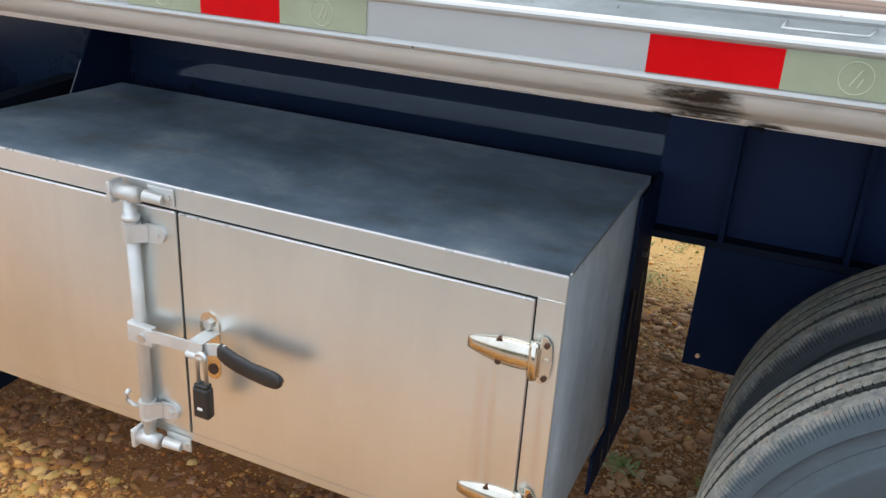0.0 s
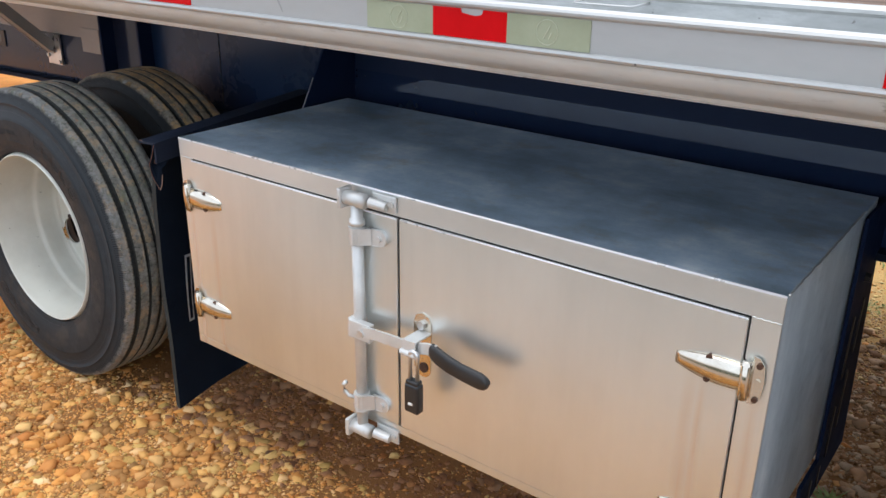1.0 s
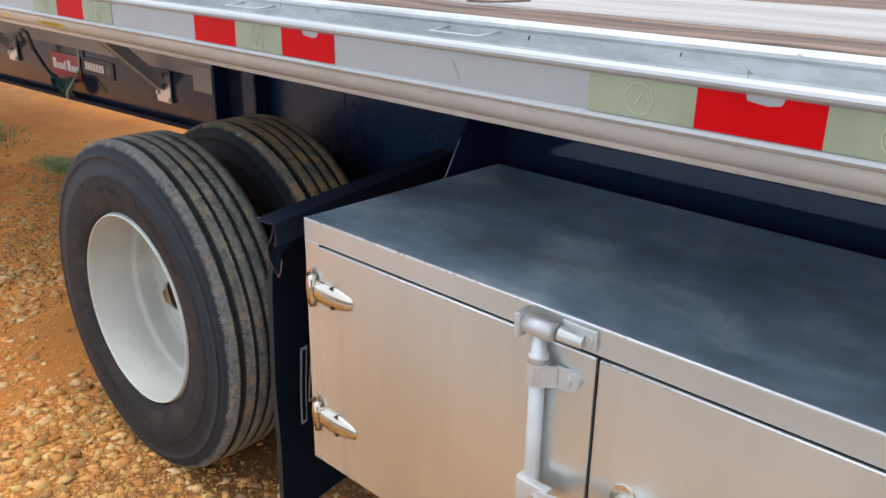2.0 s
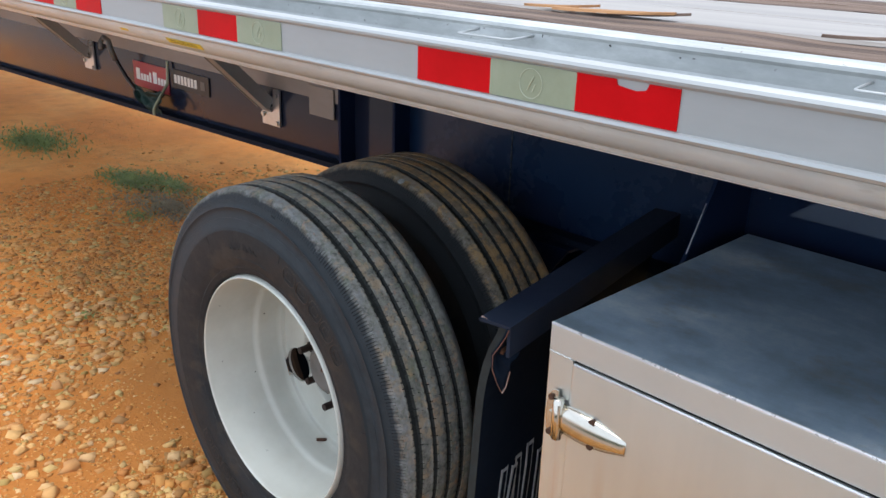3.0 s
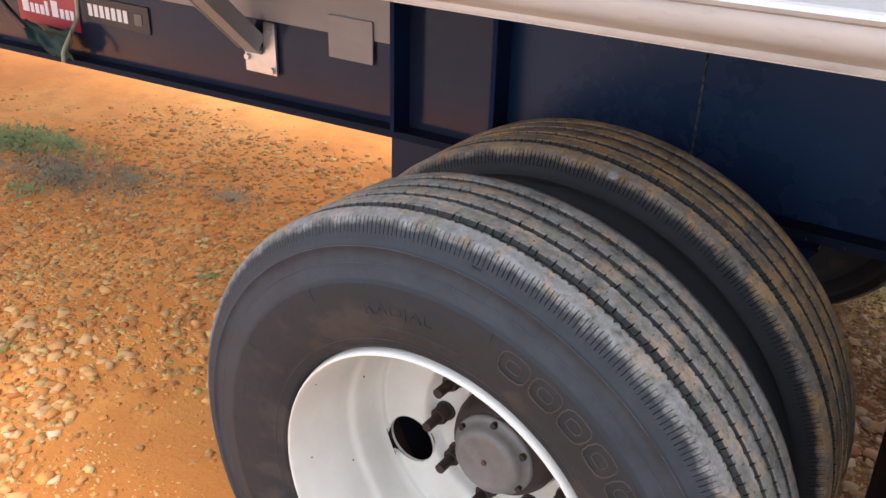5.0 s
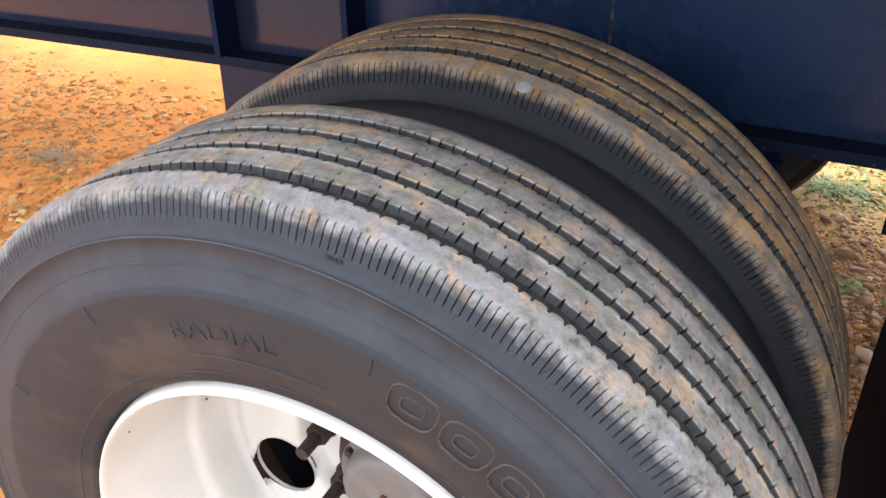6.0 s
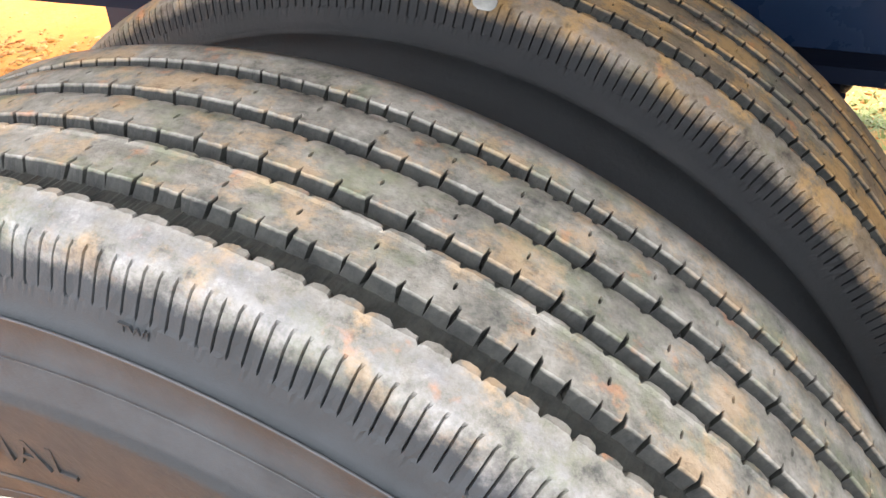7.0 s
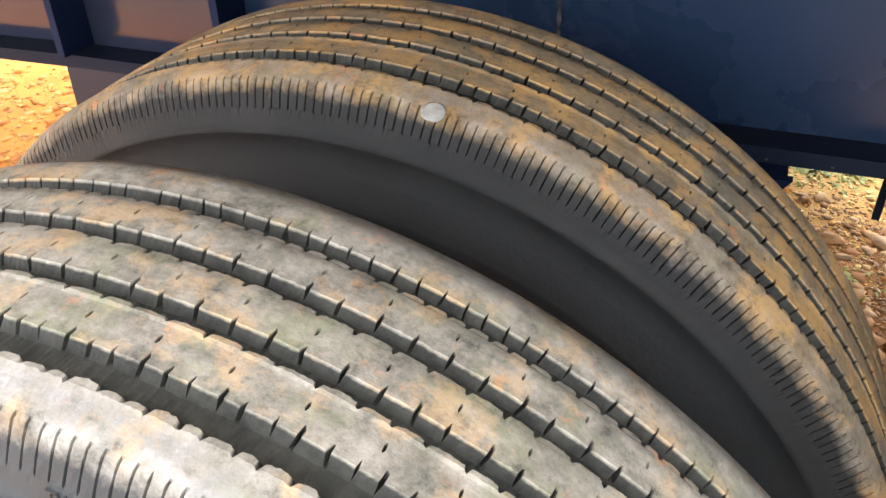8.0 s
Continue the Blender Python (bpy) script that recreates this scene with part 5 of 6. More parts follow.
mount_bracket(2.3585, [(0.47, 0.270), (0.89, 0.270), (0.80, 0.800), (0.8185, 0.845), (0.8185, 0.962), (0.605, 0.962), (0.605, 0.372), (0.47, 0.372)],
              [(0.66, 0.56, 0.16), (0.72, 0.40, 0.16), (0.66, 0.35, 0.14), (0.73, 0.60, 0.14), (0.55, 0.290, 0.06), (0.62, 0.290, 0.06)], "slotted navy steel bracket at the toolbox end")
mount_bracket(0.742, [(0.56, 0.305), (0.80, 0.305), (0.8185, 1.20), (0.72, 1.20), (0.582, 0.960), (0.56, 0.93)], [], "navy steel bracket at the toolbox end")
part("bare_edge", tube([(0.746, 0.576, 0.952), (0.746, 0.630, 1.047)], 0.0012, 5), M_ZINC, trailer, "bare bright steel edge")

# ---- toolbox ----
BX0, BX1, BY0, BY1, BZ0, BZ1 = 0.798, 2.355, 0.085, 0.725, 0.377, 0.975
DOOR_Z0, DOOR_Z1 = 0.402, 0.9225


def toolbox():
    tb = thing("toolbox", ((BX0 + BX1) / 2, 0.35, BZ0), "large brushed aluminium toolbox with two padlocked doors under the trailer", "toolbox")
    part("body", box(BX0 + 0.002, BX1 - 0.002, BY0 + 0.009, BY1, BZ0 + 0.002, BZ1 - 0.004), M_BOX, tb)
    part("door_gap", box(BX0 + 0.045, BX1 - 0.045, BY0 + 0.0065, BY0 + 0.0085, DOOR_Z0 - 0.004, DOOR_Z1 + 0.008), M_GAP, tb, "dark rubber seal in the door gaps")
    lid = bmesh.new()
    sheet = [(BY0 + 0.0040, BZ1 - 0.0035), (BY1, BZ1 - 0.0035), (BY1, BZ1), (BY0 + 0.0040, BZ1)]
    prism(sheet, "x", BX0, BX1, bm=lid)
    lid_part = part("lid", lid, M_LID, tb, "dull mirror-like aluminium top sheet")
    lip = [(BY0, 0.9265), (BY0 + 0.0055, 0.9265), (BY0 + 0.0055, BZ1 - 0.0037), (BY0 + 0.0037, BZ1 - 0.0037), (BY0 + 0.0037, BZ1), (BY0 + 0.0012, BZ1 - 0.0012), (BY0, BZ1 - 0.004)]
    part("front_lip", prism(lip, "x", BX0, BX1), M_LIP, lid_part, "folded front lip")
    part("end_panel", box(BX1 - 0.0018, BX1 - 0.0002, BY0 + 0.006, BY1, BZ0, BZ1 - 0.004), M_END, tb, "blue-grey weathered aluminium end")
    part("bottom_rail", box(BX0, BX1, BY0, BY0 + 0.0055, BZ0, DOOR_Z0 - 0.004, 0.0012), M_BOX, tb)
    part("stile", box(BX0, BX0 + 0.047, BY0, BY0 + 0.0055, DOOR_Z0 - 0.0035, 0.926, 0.0012), M_BOX, tb)
    part("stile", box(BX1 - 0.049, BX1, BY0, BY0 + 0.0055, DOOR_Z0 - 0.0035, 0.926, 0.0012), M_BOX, tb)
    part("weld_bead", tube([(BX1 - 0.048 + k * 0.004, BY0 - 0.0005, 0.9255 + 0.0012 * math.sin(k * 2.1)) for k in range(13)], 0.0012, 6), M_BOX, tb, "small bright weld bead", True)
    part("weld_bead", tube([(BX0 + k * 0.004, BY0 - 0.0005, 0.9255 + 0.0012 * math.sin(k * 2.1)) for k in range(12)], 0.0012, 6), M_BOX, tb, "small bright weld bead", True)
    part("weld_bead", tube([(BX1 + 0.0005 * math.sin(k * 1.3), BY0 + 0.01 + k * 0.0105, BZ1 - 0.001 + 0.0007 * math.sin(k * 1.9)) for k in range(50)], 0.0024, 6), M_BOX, tb, "ground weld along the end edge", True)
    for x0, x1 in ((BX0 + 0.0495, 1.5490), (1.5550, BX1 - 0.0515)):
        door = part("door", box(x0, x1, BY0 - 0.0055, BY0 + 0.0045, DOOR_Z0, DOOR_Z1, 0.004, 3), M_BOX, tb, "flush brushed aluminium door")
        # Bright strip paints the sky's glint along the rubbed door top.
        part("rubbed_glint_edge", tube([(x0 + 0.004, BY0 - 0.0042, DOOR_Z1 - 0.0012), (x1 - 0.004, BY0 - 0.0042, DOOR_Z1 - 0.0012)], 0.0024, 8), M_BRIGHT, door, "rubbed edge with its sky glint coloured in", True)
    # Likewise on the lid's rubbed fold: the glint is a pale added strip.
    part("rubbed_glint_edge", tube([(BX0 + 0.001, BY0 + 0.0012, BZ1 - 0.0012), (BX1 - 0.001, BY0 + 0.0012, BZ1 - 0.0012)], 0.0026, 8), M_BRIGHT, lid_part, "rubbed fold with its sky glint coloured in", True)
    for z in (0.815, 0.502):
        hinge(tb, BX1 - 0.034, z, -1)
        hinge(tb, BX0 + 0.030, z + 0.006, 1)
    lock_bar(tb)
    return tb


def hinge(tb, x, z, s):
    """A polished strap hinge: pin barrel at x, leaf beside it, tapered strap reaching along s."""
    y = BY0 - 0.004
    h = part("hinge", prism([(x - s * 0.001, z - 0.045), (x - s * 0.012, z - 0.043), (x - s * 0.021, z - 0.030), (x - s * 0.024, z), (x - s * 0.021, z + 0.030), (x - s * 0.012, z + 0.043), (x - s * 0.001, z + 0.045)],
                            "y", y - 0.003, y), M_CHROME, tb, "polished steel strap hinge")
    bm = bmesh.new()
    rod((x + s * 0.006, y - 0.009, z - 0.036), (x + s * 0.006, y - 0.009, z + 0.036), 0.0085, 16, bm=bm)
    box(x + s * 0.006 - 0.0075, x + s * 0.006 + 0.0075, y - 0.0165, y, z - 0.030, z + 0.030, 0.002, bm=bm)
    part("barrel", bm, M_CHROME, h, "", True)
    bm = bmesh.new()
    rings = []
    for i in range(13):
        u = i / 12
        w = 0.025 - 0.013 * u + 0.007 * math.sin(u * math.pi)
        hgt = 0.010 * (1 - u) + 0.006 * math.sin(u * math.pi) + 0.004
        ring = []
        for a, b in ((-1, 0), (-1, 0.35), (-0.55, 0.85), (-0.2, 1), (0.2, 1), (0.55, 0.85), (1, 0.35), (1, 0)):
            ring.append(bm.verts.new((x + s * (0.010 + u * 0.120), y - hgt * b, z + w * a)))
        rings.append(ring)
    for a, b in zip(rings, rings[1:]):
        for k in range(7):
            bm.faces.new((a[k], a[k + 1], b[k + 1], b[k]))
    bm.faces.new(rings[0])
    bm.faces.new(rings[-1])
    bmesh.ops.recalc_face_normals(bm, faces=bm.faces)
    part("strap", bm, M_CHROME, h, "", True)
    for u, w in ((0.50, 0.0205), (0.50, -0.0215)):
        part("bolt", rod((x + s * (0.010 + u * 0.12), y - 0.0095, z + w), (x + s * (0.010 + u * 0.12), y, z + w), 0.0058, 10), M_RUST, h, "rusty bolt head")
    for w in (0.030, -0.034, 0.0):
        part("bolt", rod((x - s * 0.013, y - 0.0065, z + w), (x - s * 0.013, y, z + w), 0.0052, 10), M_RUST if w else M_CHROME, h)


def lock_bar(tb):
    x, y = 1.450, 0.062
    lb = part("lock_bar", rod((x, y, 0.372), (x, y, 0.945), 0.0135, 20), M_CAST, tb, "zinc plated vertical lock rod", True)
    for z, s in ((0.952, 1), (0.366, -1)):
        bm = rod((x - 0.032, y - 0.004, z), (x + 0.030, y - 0.004, z), 0.017, 16)
        box(x - 0.037, x - 0.026, y - 0.024, y + 0.016, z - 0.024, z + 0.022, 0.003, bm=bm)
        part("cam", bm, M_CAST, lb, "cast cam head", True)
        k = bmesh.new()
        rod((x + 0.036, y + 0.004, z - 0.002), (x + 0.078, y + 0.010, z - 0.006), 0.013, 14, 0.011, bm=k)
        box(x + 0.030, x + 0.098, BY0 - 0.006, BY0, z - 0.020, z + 0.018, 0.004, bm=k)
        rod((x + 0.086, BY0 - 0.012, z), (x + 0.086, BY0 - 0.003, z), 0.007, 8, bm=k)
        part("keeper", k, M_CAST, lb, "bolted keeper plate")
        part("collar", rod((x, y, z - s * 0.048), (x, y, z - s * 0.060), 0.018, 18), M_CAST, lb, "", True)
    for z in (0.868, 0.445):
        g = bmesh.new()
        rod((x, y, z - 0.020), (x, y, z + 0.020), 0.0195, 18, bm=g)
        bar((x + 0.004, y - 0.018, z), (x + 0.034, BY0 - 0.015, z), 0.005, 0.038, 0.001, bm=g)
        bar((x + 0.030, BY0 - 0.0135, z), (x + 0.056, BY0 - 0.0105, z), 0.006, 0.038, 0.001, bm=g)
        rod((x + 0.056, BY0 - 0.0140, z), (x + 0.056, BY0 - 0.0050, z), 0.019, 20, bm=g)
        box(x - 0.034, x - 0.012, BY0 - 0.008, BY0 - 0.003, z - 0.014, z + 0.016, 0.003, bm=g)
        gd = part("guide", g, M_CAST, lb, "zinc rod guide bracket")
        part("bolt", rod((x + 0.056, BY0 - 0.019, z), (x + 0.056, BY0 - 0.0135, z), 0.0065, 10), M_CAST, gd)
    curl = [(x - 0.014, y - 0.012, 0.452), (x - 0.026, y - 0.018, 0.455), (x - 0.036, y - 0.022, 0.466), (x - 0.038, y - 0.022, 0.482), (x - 0.031, y - 0.020, 0.492)]
    part("hook", tube(curl, 0.0055, 8), M_CAST, lb, "small curled stop hook", True)
    grip(tb, lb, x, y)


def grip(tb, lb, x, y):
    """The swing handle: a folded clamp on the rod, a flat steel arm and a flattened rubber grip, held by the hasp on the door."""
    z = 0.643
    clamp = box(x - 0.014, x + 0.050, y - 0.024, y - 0.006, z - 0.022, z + 0.022, 0.003)
    box(x - 0.018, x + 0.006, y - 0.022, y + 0.018, z - 0.024, z + 0.024, 0.003, bm=clamp)
    part("clamp", clamp, M_CAST, lb, "folded steel clamp")
    part("pivot_bolt", rod((x + 0.026, y - 0.031, z - 0.002), (x + 0.026, y - 0.023, z - 0.002), 0.0095, 8), M_ZINC, lb)
    line = [(1.482, 0.0385, 0.646), (1.520, 0.0370, 0.652), (1.560, 0.0340, 0.656), (1.600, 0.0320, 0.658), (1.640, 0.0310, 0.662), (1.672, 0.0295, 0.672), (1.700, 0.0285, 0.676)]
    bm = bmesh.new()
    rings = [[bm.verts.new((px + 0.0, py + a, pz + b)) for a, b in ((-0.003, -0.013), (0.003, -0.013), (0.003, 0.013), (-0.003, 0.013))] for px, py, pz in line]
    for a, b in zip(rings, rings[1:]):
        for q in range(4):
            bm.faces.new((a[q], a[(q + 1) % 4], b[(q + 1) % 4], b[q]))
    bm.faces.new(rings[0][::-1])
    bm.faces.new(rings[-1])
    bmesh.ops.recalc_face_normals(bm, faces=bm.faces)
    hd = part("handle", bm, M_CAST, lb, "flat steel handle arm")
    gp = bmesh.new()
    rings = []
    for px, py, pz, h in ((1.684, 0.029, 0.672, 0.013), (1.688, 0.029, 0.6715, 0.0185), (1.700, 0.0275, 0.667, 0.0205), (1.730, 0.025, 0.6590, 0.0195), (1.765, 0.0225, 0.6540, 0.0185), (1.800, 0.0205, 0.6520, 0.019),
                          (1.820, 0.0195, 0.6515, 0.0185), (1.830, 0.019, 0.6515, 0.0155), (1.836, 0.019, 0.6515, 0.0105), (1.838, 0.019, 0.6515, 0.004)):
        rings.append([gp.verts.new((px, py + 0.0085 * math.copysign(abs(math.cos(q * 0.3927)) ** 0.7, math.cos(q * 0.3927)), pz + h * math.copysign(abs(math.sin(q * 0.3927)) ** 0.7, math.sin(q * 0.3927)))) for q in range(16)])
    for a, b in zip(rings, rings[1:]):
        for q in range(16):
            gp.faces.new((a[q], a[(q + 1) % 16], b[(q + 1) % 16], b[q]))
    gp.faces.new(rings[0])
    gp.faces.new(rings[-1])
    bmesh.ops.recalc_face_normals(gp, faces=gp.faces)
    part("grip", gp, M_BLACK, hd, "black rubber grip", True)
    px = 1.623
    plate = prism([(px - 0.022, 0.585), (px + 0.022, 0.585), (px + 0.024, 0.70), (px + 0.017, 0.716), (px, 0.723), (px - 0.017, 0.716), (px - 0.024, 0.70)], "y", BY0 - 0.009, BY0 - 0.0035)
    rod((px, BY0 - 0.006, 0.585), (px, BY0 - 0.0035, 0.585), 0.022, 16, bm=plate)
    pl = part("hasp_plate", plate, M_CHROME, tb, "steel hasp plate bolted to the door")
    part("bolt", rod((px, BY0 - 0.017, 0.695), (px, BY0 - 0.008, 0.695), 0.011, 6), M_ZINC, pl)
    part("bolt", rod((px + 0.004, BY0 - 0.012, 0.590), (px + 0.004, BY0 - 0.006, 0.590), 0.012, 10), M_RUST, pl)
    cat = box(px - 0.008, px + 0.026, 0.020, BY0 - 0.009, 0.678, 0.682, 0.001)
    box(px - 0.008, px + 0.026, 0.0185, 0.0225, 0.646, 0.682, 0.001, bm=cat)
    box(px - 0.008, px - 0.004, 0.0225, BY0 - 0.009, 0.655, 0.680, 0.001, bm=cat)
    rod((px - 0.014, 0.020, 0.650), (px + 0.028, 0.020, 0.650), 0.0075, 12, bm=cat)
    part("catch", cat, M_CAST, pl, "folded steel catch")


def padlock():
    x, y, z = 1.646, 0.018, 0.512
    pk = thing("padlock", (x, y, z), "black covered padlock hanging from the hasp", "padlock")
    part("casing", box(x - 0.0195, x + 0.0195, y - 0.012, y + 0.012, z, z + 0.072, 0.007, 3), M_BLACK, pk, "black plastic casing", True)
    part("casing_cap", box(x - 0.0165, x + 0.0165, y - 0.010, y + 0.010, z + 0.0695, z + 0.080, 0.004, 3), M_BLACK, pk, "", True)
    pts = [(x - 0.010, y, z + 0.075)] + [(x - 0.010 * math.cos(k * 0.3927), y, z + 0.138 + 0.010 * math.sin(k * 0.3927)) for k in range(9)] + [(x + 0.010, y, z + 0.075)]
    part("shackle", tube(pts, 0.0056, 10), M_ZINC, pk, "steel shackle", True)
    part("label_mark", box(x - 0.006, x + 0.006, y - 0.0132, y - 0.0118, z + 0.022, z + 0.028), M_WHITE, pk, "small white mark")


toolbox()
padlock()

# ---- wheels ----
STEPS = 1680
MID = 0.127
RAD = 0.503
FAR = 2 * MID + 0.009


def tyre_mesh():
    """A worn highway tyre: ribbed tread with sipes cut into the groove walls, notched shoulders, stepped sidewalls."""
    rng = np.random.default_rng(11)
    side = [(0.052, 0.2900), (0.040, 0.2925), (0.032, 0.2950), (0.027, 0.2985), (0.0245, 0.302), (0.0255, 0.305), (0.0215, 0.309), (0.0225, 0.313), (0.0185, 0.321), (0.0145, 0.341),
            (0.0120, 0.362), (0.0105, 0.383), (0.0100, 0.402), (0.0102, 0.4065), (0.0128, 0.4090), (0.0130, 0.4315), (0.0148, 0.4340), (0.0155, 0.446), (0.0165, 0.4555),
            (0.0145, 0.4575), (0.0182, 0.4598), (0.0205, 0.468)]
    rows = [(y, r, "side", 0) for y, r in side]
    rows += [(0.0225, 0.4740, "notch", 0), (0.0235, 0.4760, "notch", 1), (0.0260, 0.4825, "notch", 1), (0.0290, 0.4890, "notch", 1), (0.0320, 0.4935, "notch", 0.6), (0.0345, 0.4958, "rib", 0)]
    rows += [(0.0400, 0.4985, "rib", 0), (0.0460, 0.4998, "rib", 0)]
    grooves = [(0.0555, 0.0745, 7, 3), (0.1040, 0.1150, 10, 2), (0.1425, 0.1535, 10, 2), (0.1825, 0.1935, 7, 1)]
    for g, (a, b, per, thick) in enumerate(grooves):
        top = RAD - 0.0035 * ((0.5 * (a + b) - MID) / 0.1) ** 2
        rows += [(a - 0.0035, top, "near_in", g), (a, top - 0.0004, "near", g), (a + 0.0022, top - 0.0072, "floor", g), (b - 0.0035, top - 0.0072, "far_floor", g),
                 (b - 0.0006, top - 0.0012, "far_low", g), (b, top, "far", g), (b + 0.0045, top, "far_in", g)]
        nxt = grooves[g + 1][0] if g < 3 else 0.219
        c = b + (nxt - b) * 0.45
        rows += [(c - 0.0016, top + 0.0004, "rib", 0), (c, top + 0.0005, "nick", g), (c + 0.0030, top + 0.0005, "nick", g + 10), (c + 0.0046, top + 0.0005, "rib", 0), (b + (nxt - b) * 0.8, top + 0.0004, "rib", 0)]
    half = [(0.0320, 0.4935, "notch", 0.6), (0.0290, 0.4890, "notch", 1), (0.0260, 0.4825, "notch", 1), (0.0235, 0.4760, "notch", 1), (0.0225, 0.4740, "notch", 0)]
    rows += [(FAR - 0.0420, 0.4988, "rib", 0), (FAR - 0.0345, 0.4962, "rib", 0)] + [(FAR - y, r, k, s) for y, r, k, s in half] + [(FAR - y, r, "side", 0) for y, r in side[::-1]]
    step = 2 * math.pi / STEPS
    k = np.arange(STEPS)
    chew = rng.uniform(0.1, 1.15, 211)
    spaced = []
    for a, b, per, thick in grooves:
        at = np.cumsum(rng.integers(per - 1, per + 2, STEPS // (per - 1)))
        at = np.concatenate([[0], at[at < STEPS - per]])
        count = np.searchsorted(at, k, side="right") - 1
        spaced.append((k - at[count], np.append(at, STEPS)[count + 1] - k, count))
    allv = []
    for y, r, tag, g in rows:
        ang = k * step
        yy, rr = np.full(STEPS, y), np.full(STEPS, r)
        if tag == "notch":
            ph = k % 4
            into = (ph == 0) * (0.0026 if g else 0.0)
            flip = 1 if y < MID else -1
            yy += flip * into * 0.8
            rr -= into * 0.55
            ang = ang + step * 0.62 * ((ph == 3) * 1.0 - (ph == 1) * 1.0) * (g > 0)
        elif tag in ("far", "far_low", "far_in", "far_floor"):
            a, b, per, thick = grooves[g]
            since, until, count = spaced[g]
            big = (count % thick == 0) if thick > 1 else np.zeros(STEPS, bool)
            cut = since == 0
            pull = np.where(big, 0.10, 0.58)
            if tag == "far_floor":
                pass
            else:
                ang = ang + step * pull * ((until == 1) * 1.0 - (since == 1) * 1.0)
                nxt = np.roll(cut, 1) | np.roll(cut, -1)
                if tag == "far":
                    rr = np.where(cut, r - 0.0075, rr)
                    yy = np.where(cut, y + np.where(big, 0.0034, 0.0022), yy)
                elif tag == "far_low":
                    rr = np.where(cut, r - 0.0065, rr)
                    yy = np.where(cut, y + np.where(big, 0.0034, 0.0022), yy)
                else:
                    yy = np.where(cut, y + np.where(big, 0.002, 0.0), yy)
        elif tag in ("near", "near_in"):
            a, b, per, thick = grooves[g]
            since, until, count = (np.roll(q, -3) for q in spaced[g])
            dent = since == 0
            lobe = np.sin(np.pi * since / np.maximum(1, since + until))
            bite = chew[count % len(chew)]
            if tag == "near":
                yy = yy - 0.0022 + (0.0016 + 0.0018 * bite) * lobe ** 0.5 * (1.0 if g == 0 else 0.6)
                yy = np.where(dent, yy - 0.0008 - 0.0030 * bite, yy)
                rr = np.where(dent, rr - 0.0008 - 0.0024 * bite, rr)
            else:
                yy = np.where(dent, yy - 0.0018 * bite, yy)
        elif tag == "nick":
            mark_at = ((k + (g % 10) * 9) % 20 == 0) if g % 10 < 3 else np.zeros(STEPS, bool)
            rr = np.where(mark_at, rr - 0.004, rr)
            near_mark = np.roll(mark_at, 1) * 1.0 - np.roll(mark_at, -1) * 1.0
            ang = ang - near_mark * step * 0.55
        if tag not in ("side", "floor", "far_floor"):
            yy = yy + rng.normal(0, 0.00022, STEPS) * (tag not in ("nick", "rib"))
        elif tag != "side":
            rr = rr + rng.normal(0, 0.0003, STEPS)
        allv.append(np.stack([rr * np.sin(ang), yy, rr * np.cos(ang)], -1))
    v = np.concatenate(allv)
    n = len(rows)
    i, j = np.meshgrid(np.arange(n - 1), k, indexing="ij")
    j2 = (j + 1) % STEPS
    f = np.stack([i * STEPS + j, (i + 1) * STEPS + j, (i + 1) * STEPS + j2, i * STEPS + j2], -1).reshape(-1, 4)
    mesh = bpy.data.meshes.new("tyre")
    mesh.vertices.add(len(v))
    mesh.vertices.foreach_set("co", v.astype(np.float32).ravel())
    mesh.loops.add(len(f) * 4)
    mesh.loops.foreach_set("vertex_index", f.astype(np.int32).ravel())
    mesh.polygons.add(len(f))
    mesh.polygons.foreach_set("loop_start", np.arange(0, len(f) * 4, 4, dtype=np.int32))
    smooth = np.array([rows[q][2] in ("side", "rib") and rows[q + 1][2] in ("side", "rib") for q in range(n - 1)])
    mesh.update(calc_edges=True)
    mesh.polygons.foreach_set("use_smooth", np.repeat(smooth, STEPS))
    return mesh


def on_arc(vs, r0, mid_angle, y, size_y=1.0, wide=1.0):
    """Bend flat lettering round the wheel's axle, standing on the sidewall."""
    out = []
    for p in vs:
        a, r = mid_angle + p.x * wide / r0, r0 + p.y * size_y
        out.append((r * math.sin(a), y - p.z, r * math.cos(a)))
    return out


def raised(name, text, size, r0, degrees, y, tyre, label):
    vs, fs = letters(text, size, 0.0018)
    mesh = bpy.data.meshes.new(name)
    mesh.from_pydata(on_arc(vs, r0, radians(degrees), y, 1.0, 1.25), [], fs)
    return put_mesh(name, mesh, M_TYRE, tyre, label)


def outline_shape(w, h, r0, degrees, y, tyre):
    """A raised outline mark on the sidewall, drawn as a plain rounded shape."""
    ring = [2 * math.pi * q / 12 for q in range(12)]
    pts = [(math.copysign(abs(math.cos(a)) ** 0.6, math.cos(a)), math.copysign(abs(math.sin(a)) ** 0.7, math.sin(a))) for a in ring]
    loop = [(u * w / 2, t * h / 2) for u, t in pts]
    dense = []
    for a, b in zip(loop, loop[1:] + loop[:1]):
        dense += [(a[0] + (b[0] - a[0]) * q / 3, a[1] + (b[1] - a[1]) * q / 3) for q in range(3)]
    line = [on_arc([Vector((u, t, 0))], r0, radians(degrees), y)[0] for u, t in dense + dense[:1]]
    part("raised_mark", tube_local(line, 0.0011), M_MARK, None).parent = tyre
    inner = [on_arc([Vector((u * 0.5, t * 0.42, 0))], r0, radians(degrees), y)[0] for u, t in dense + dense[:1]]
    part("raised_mark", tube_local(inner, 0.0009), M_MARK, None).parent = tyre


def tube_local(line, r):
    return tube(line, r, 6)


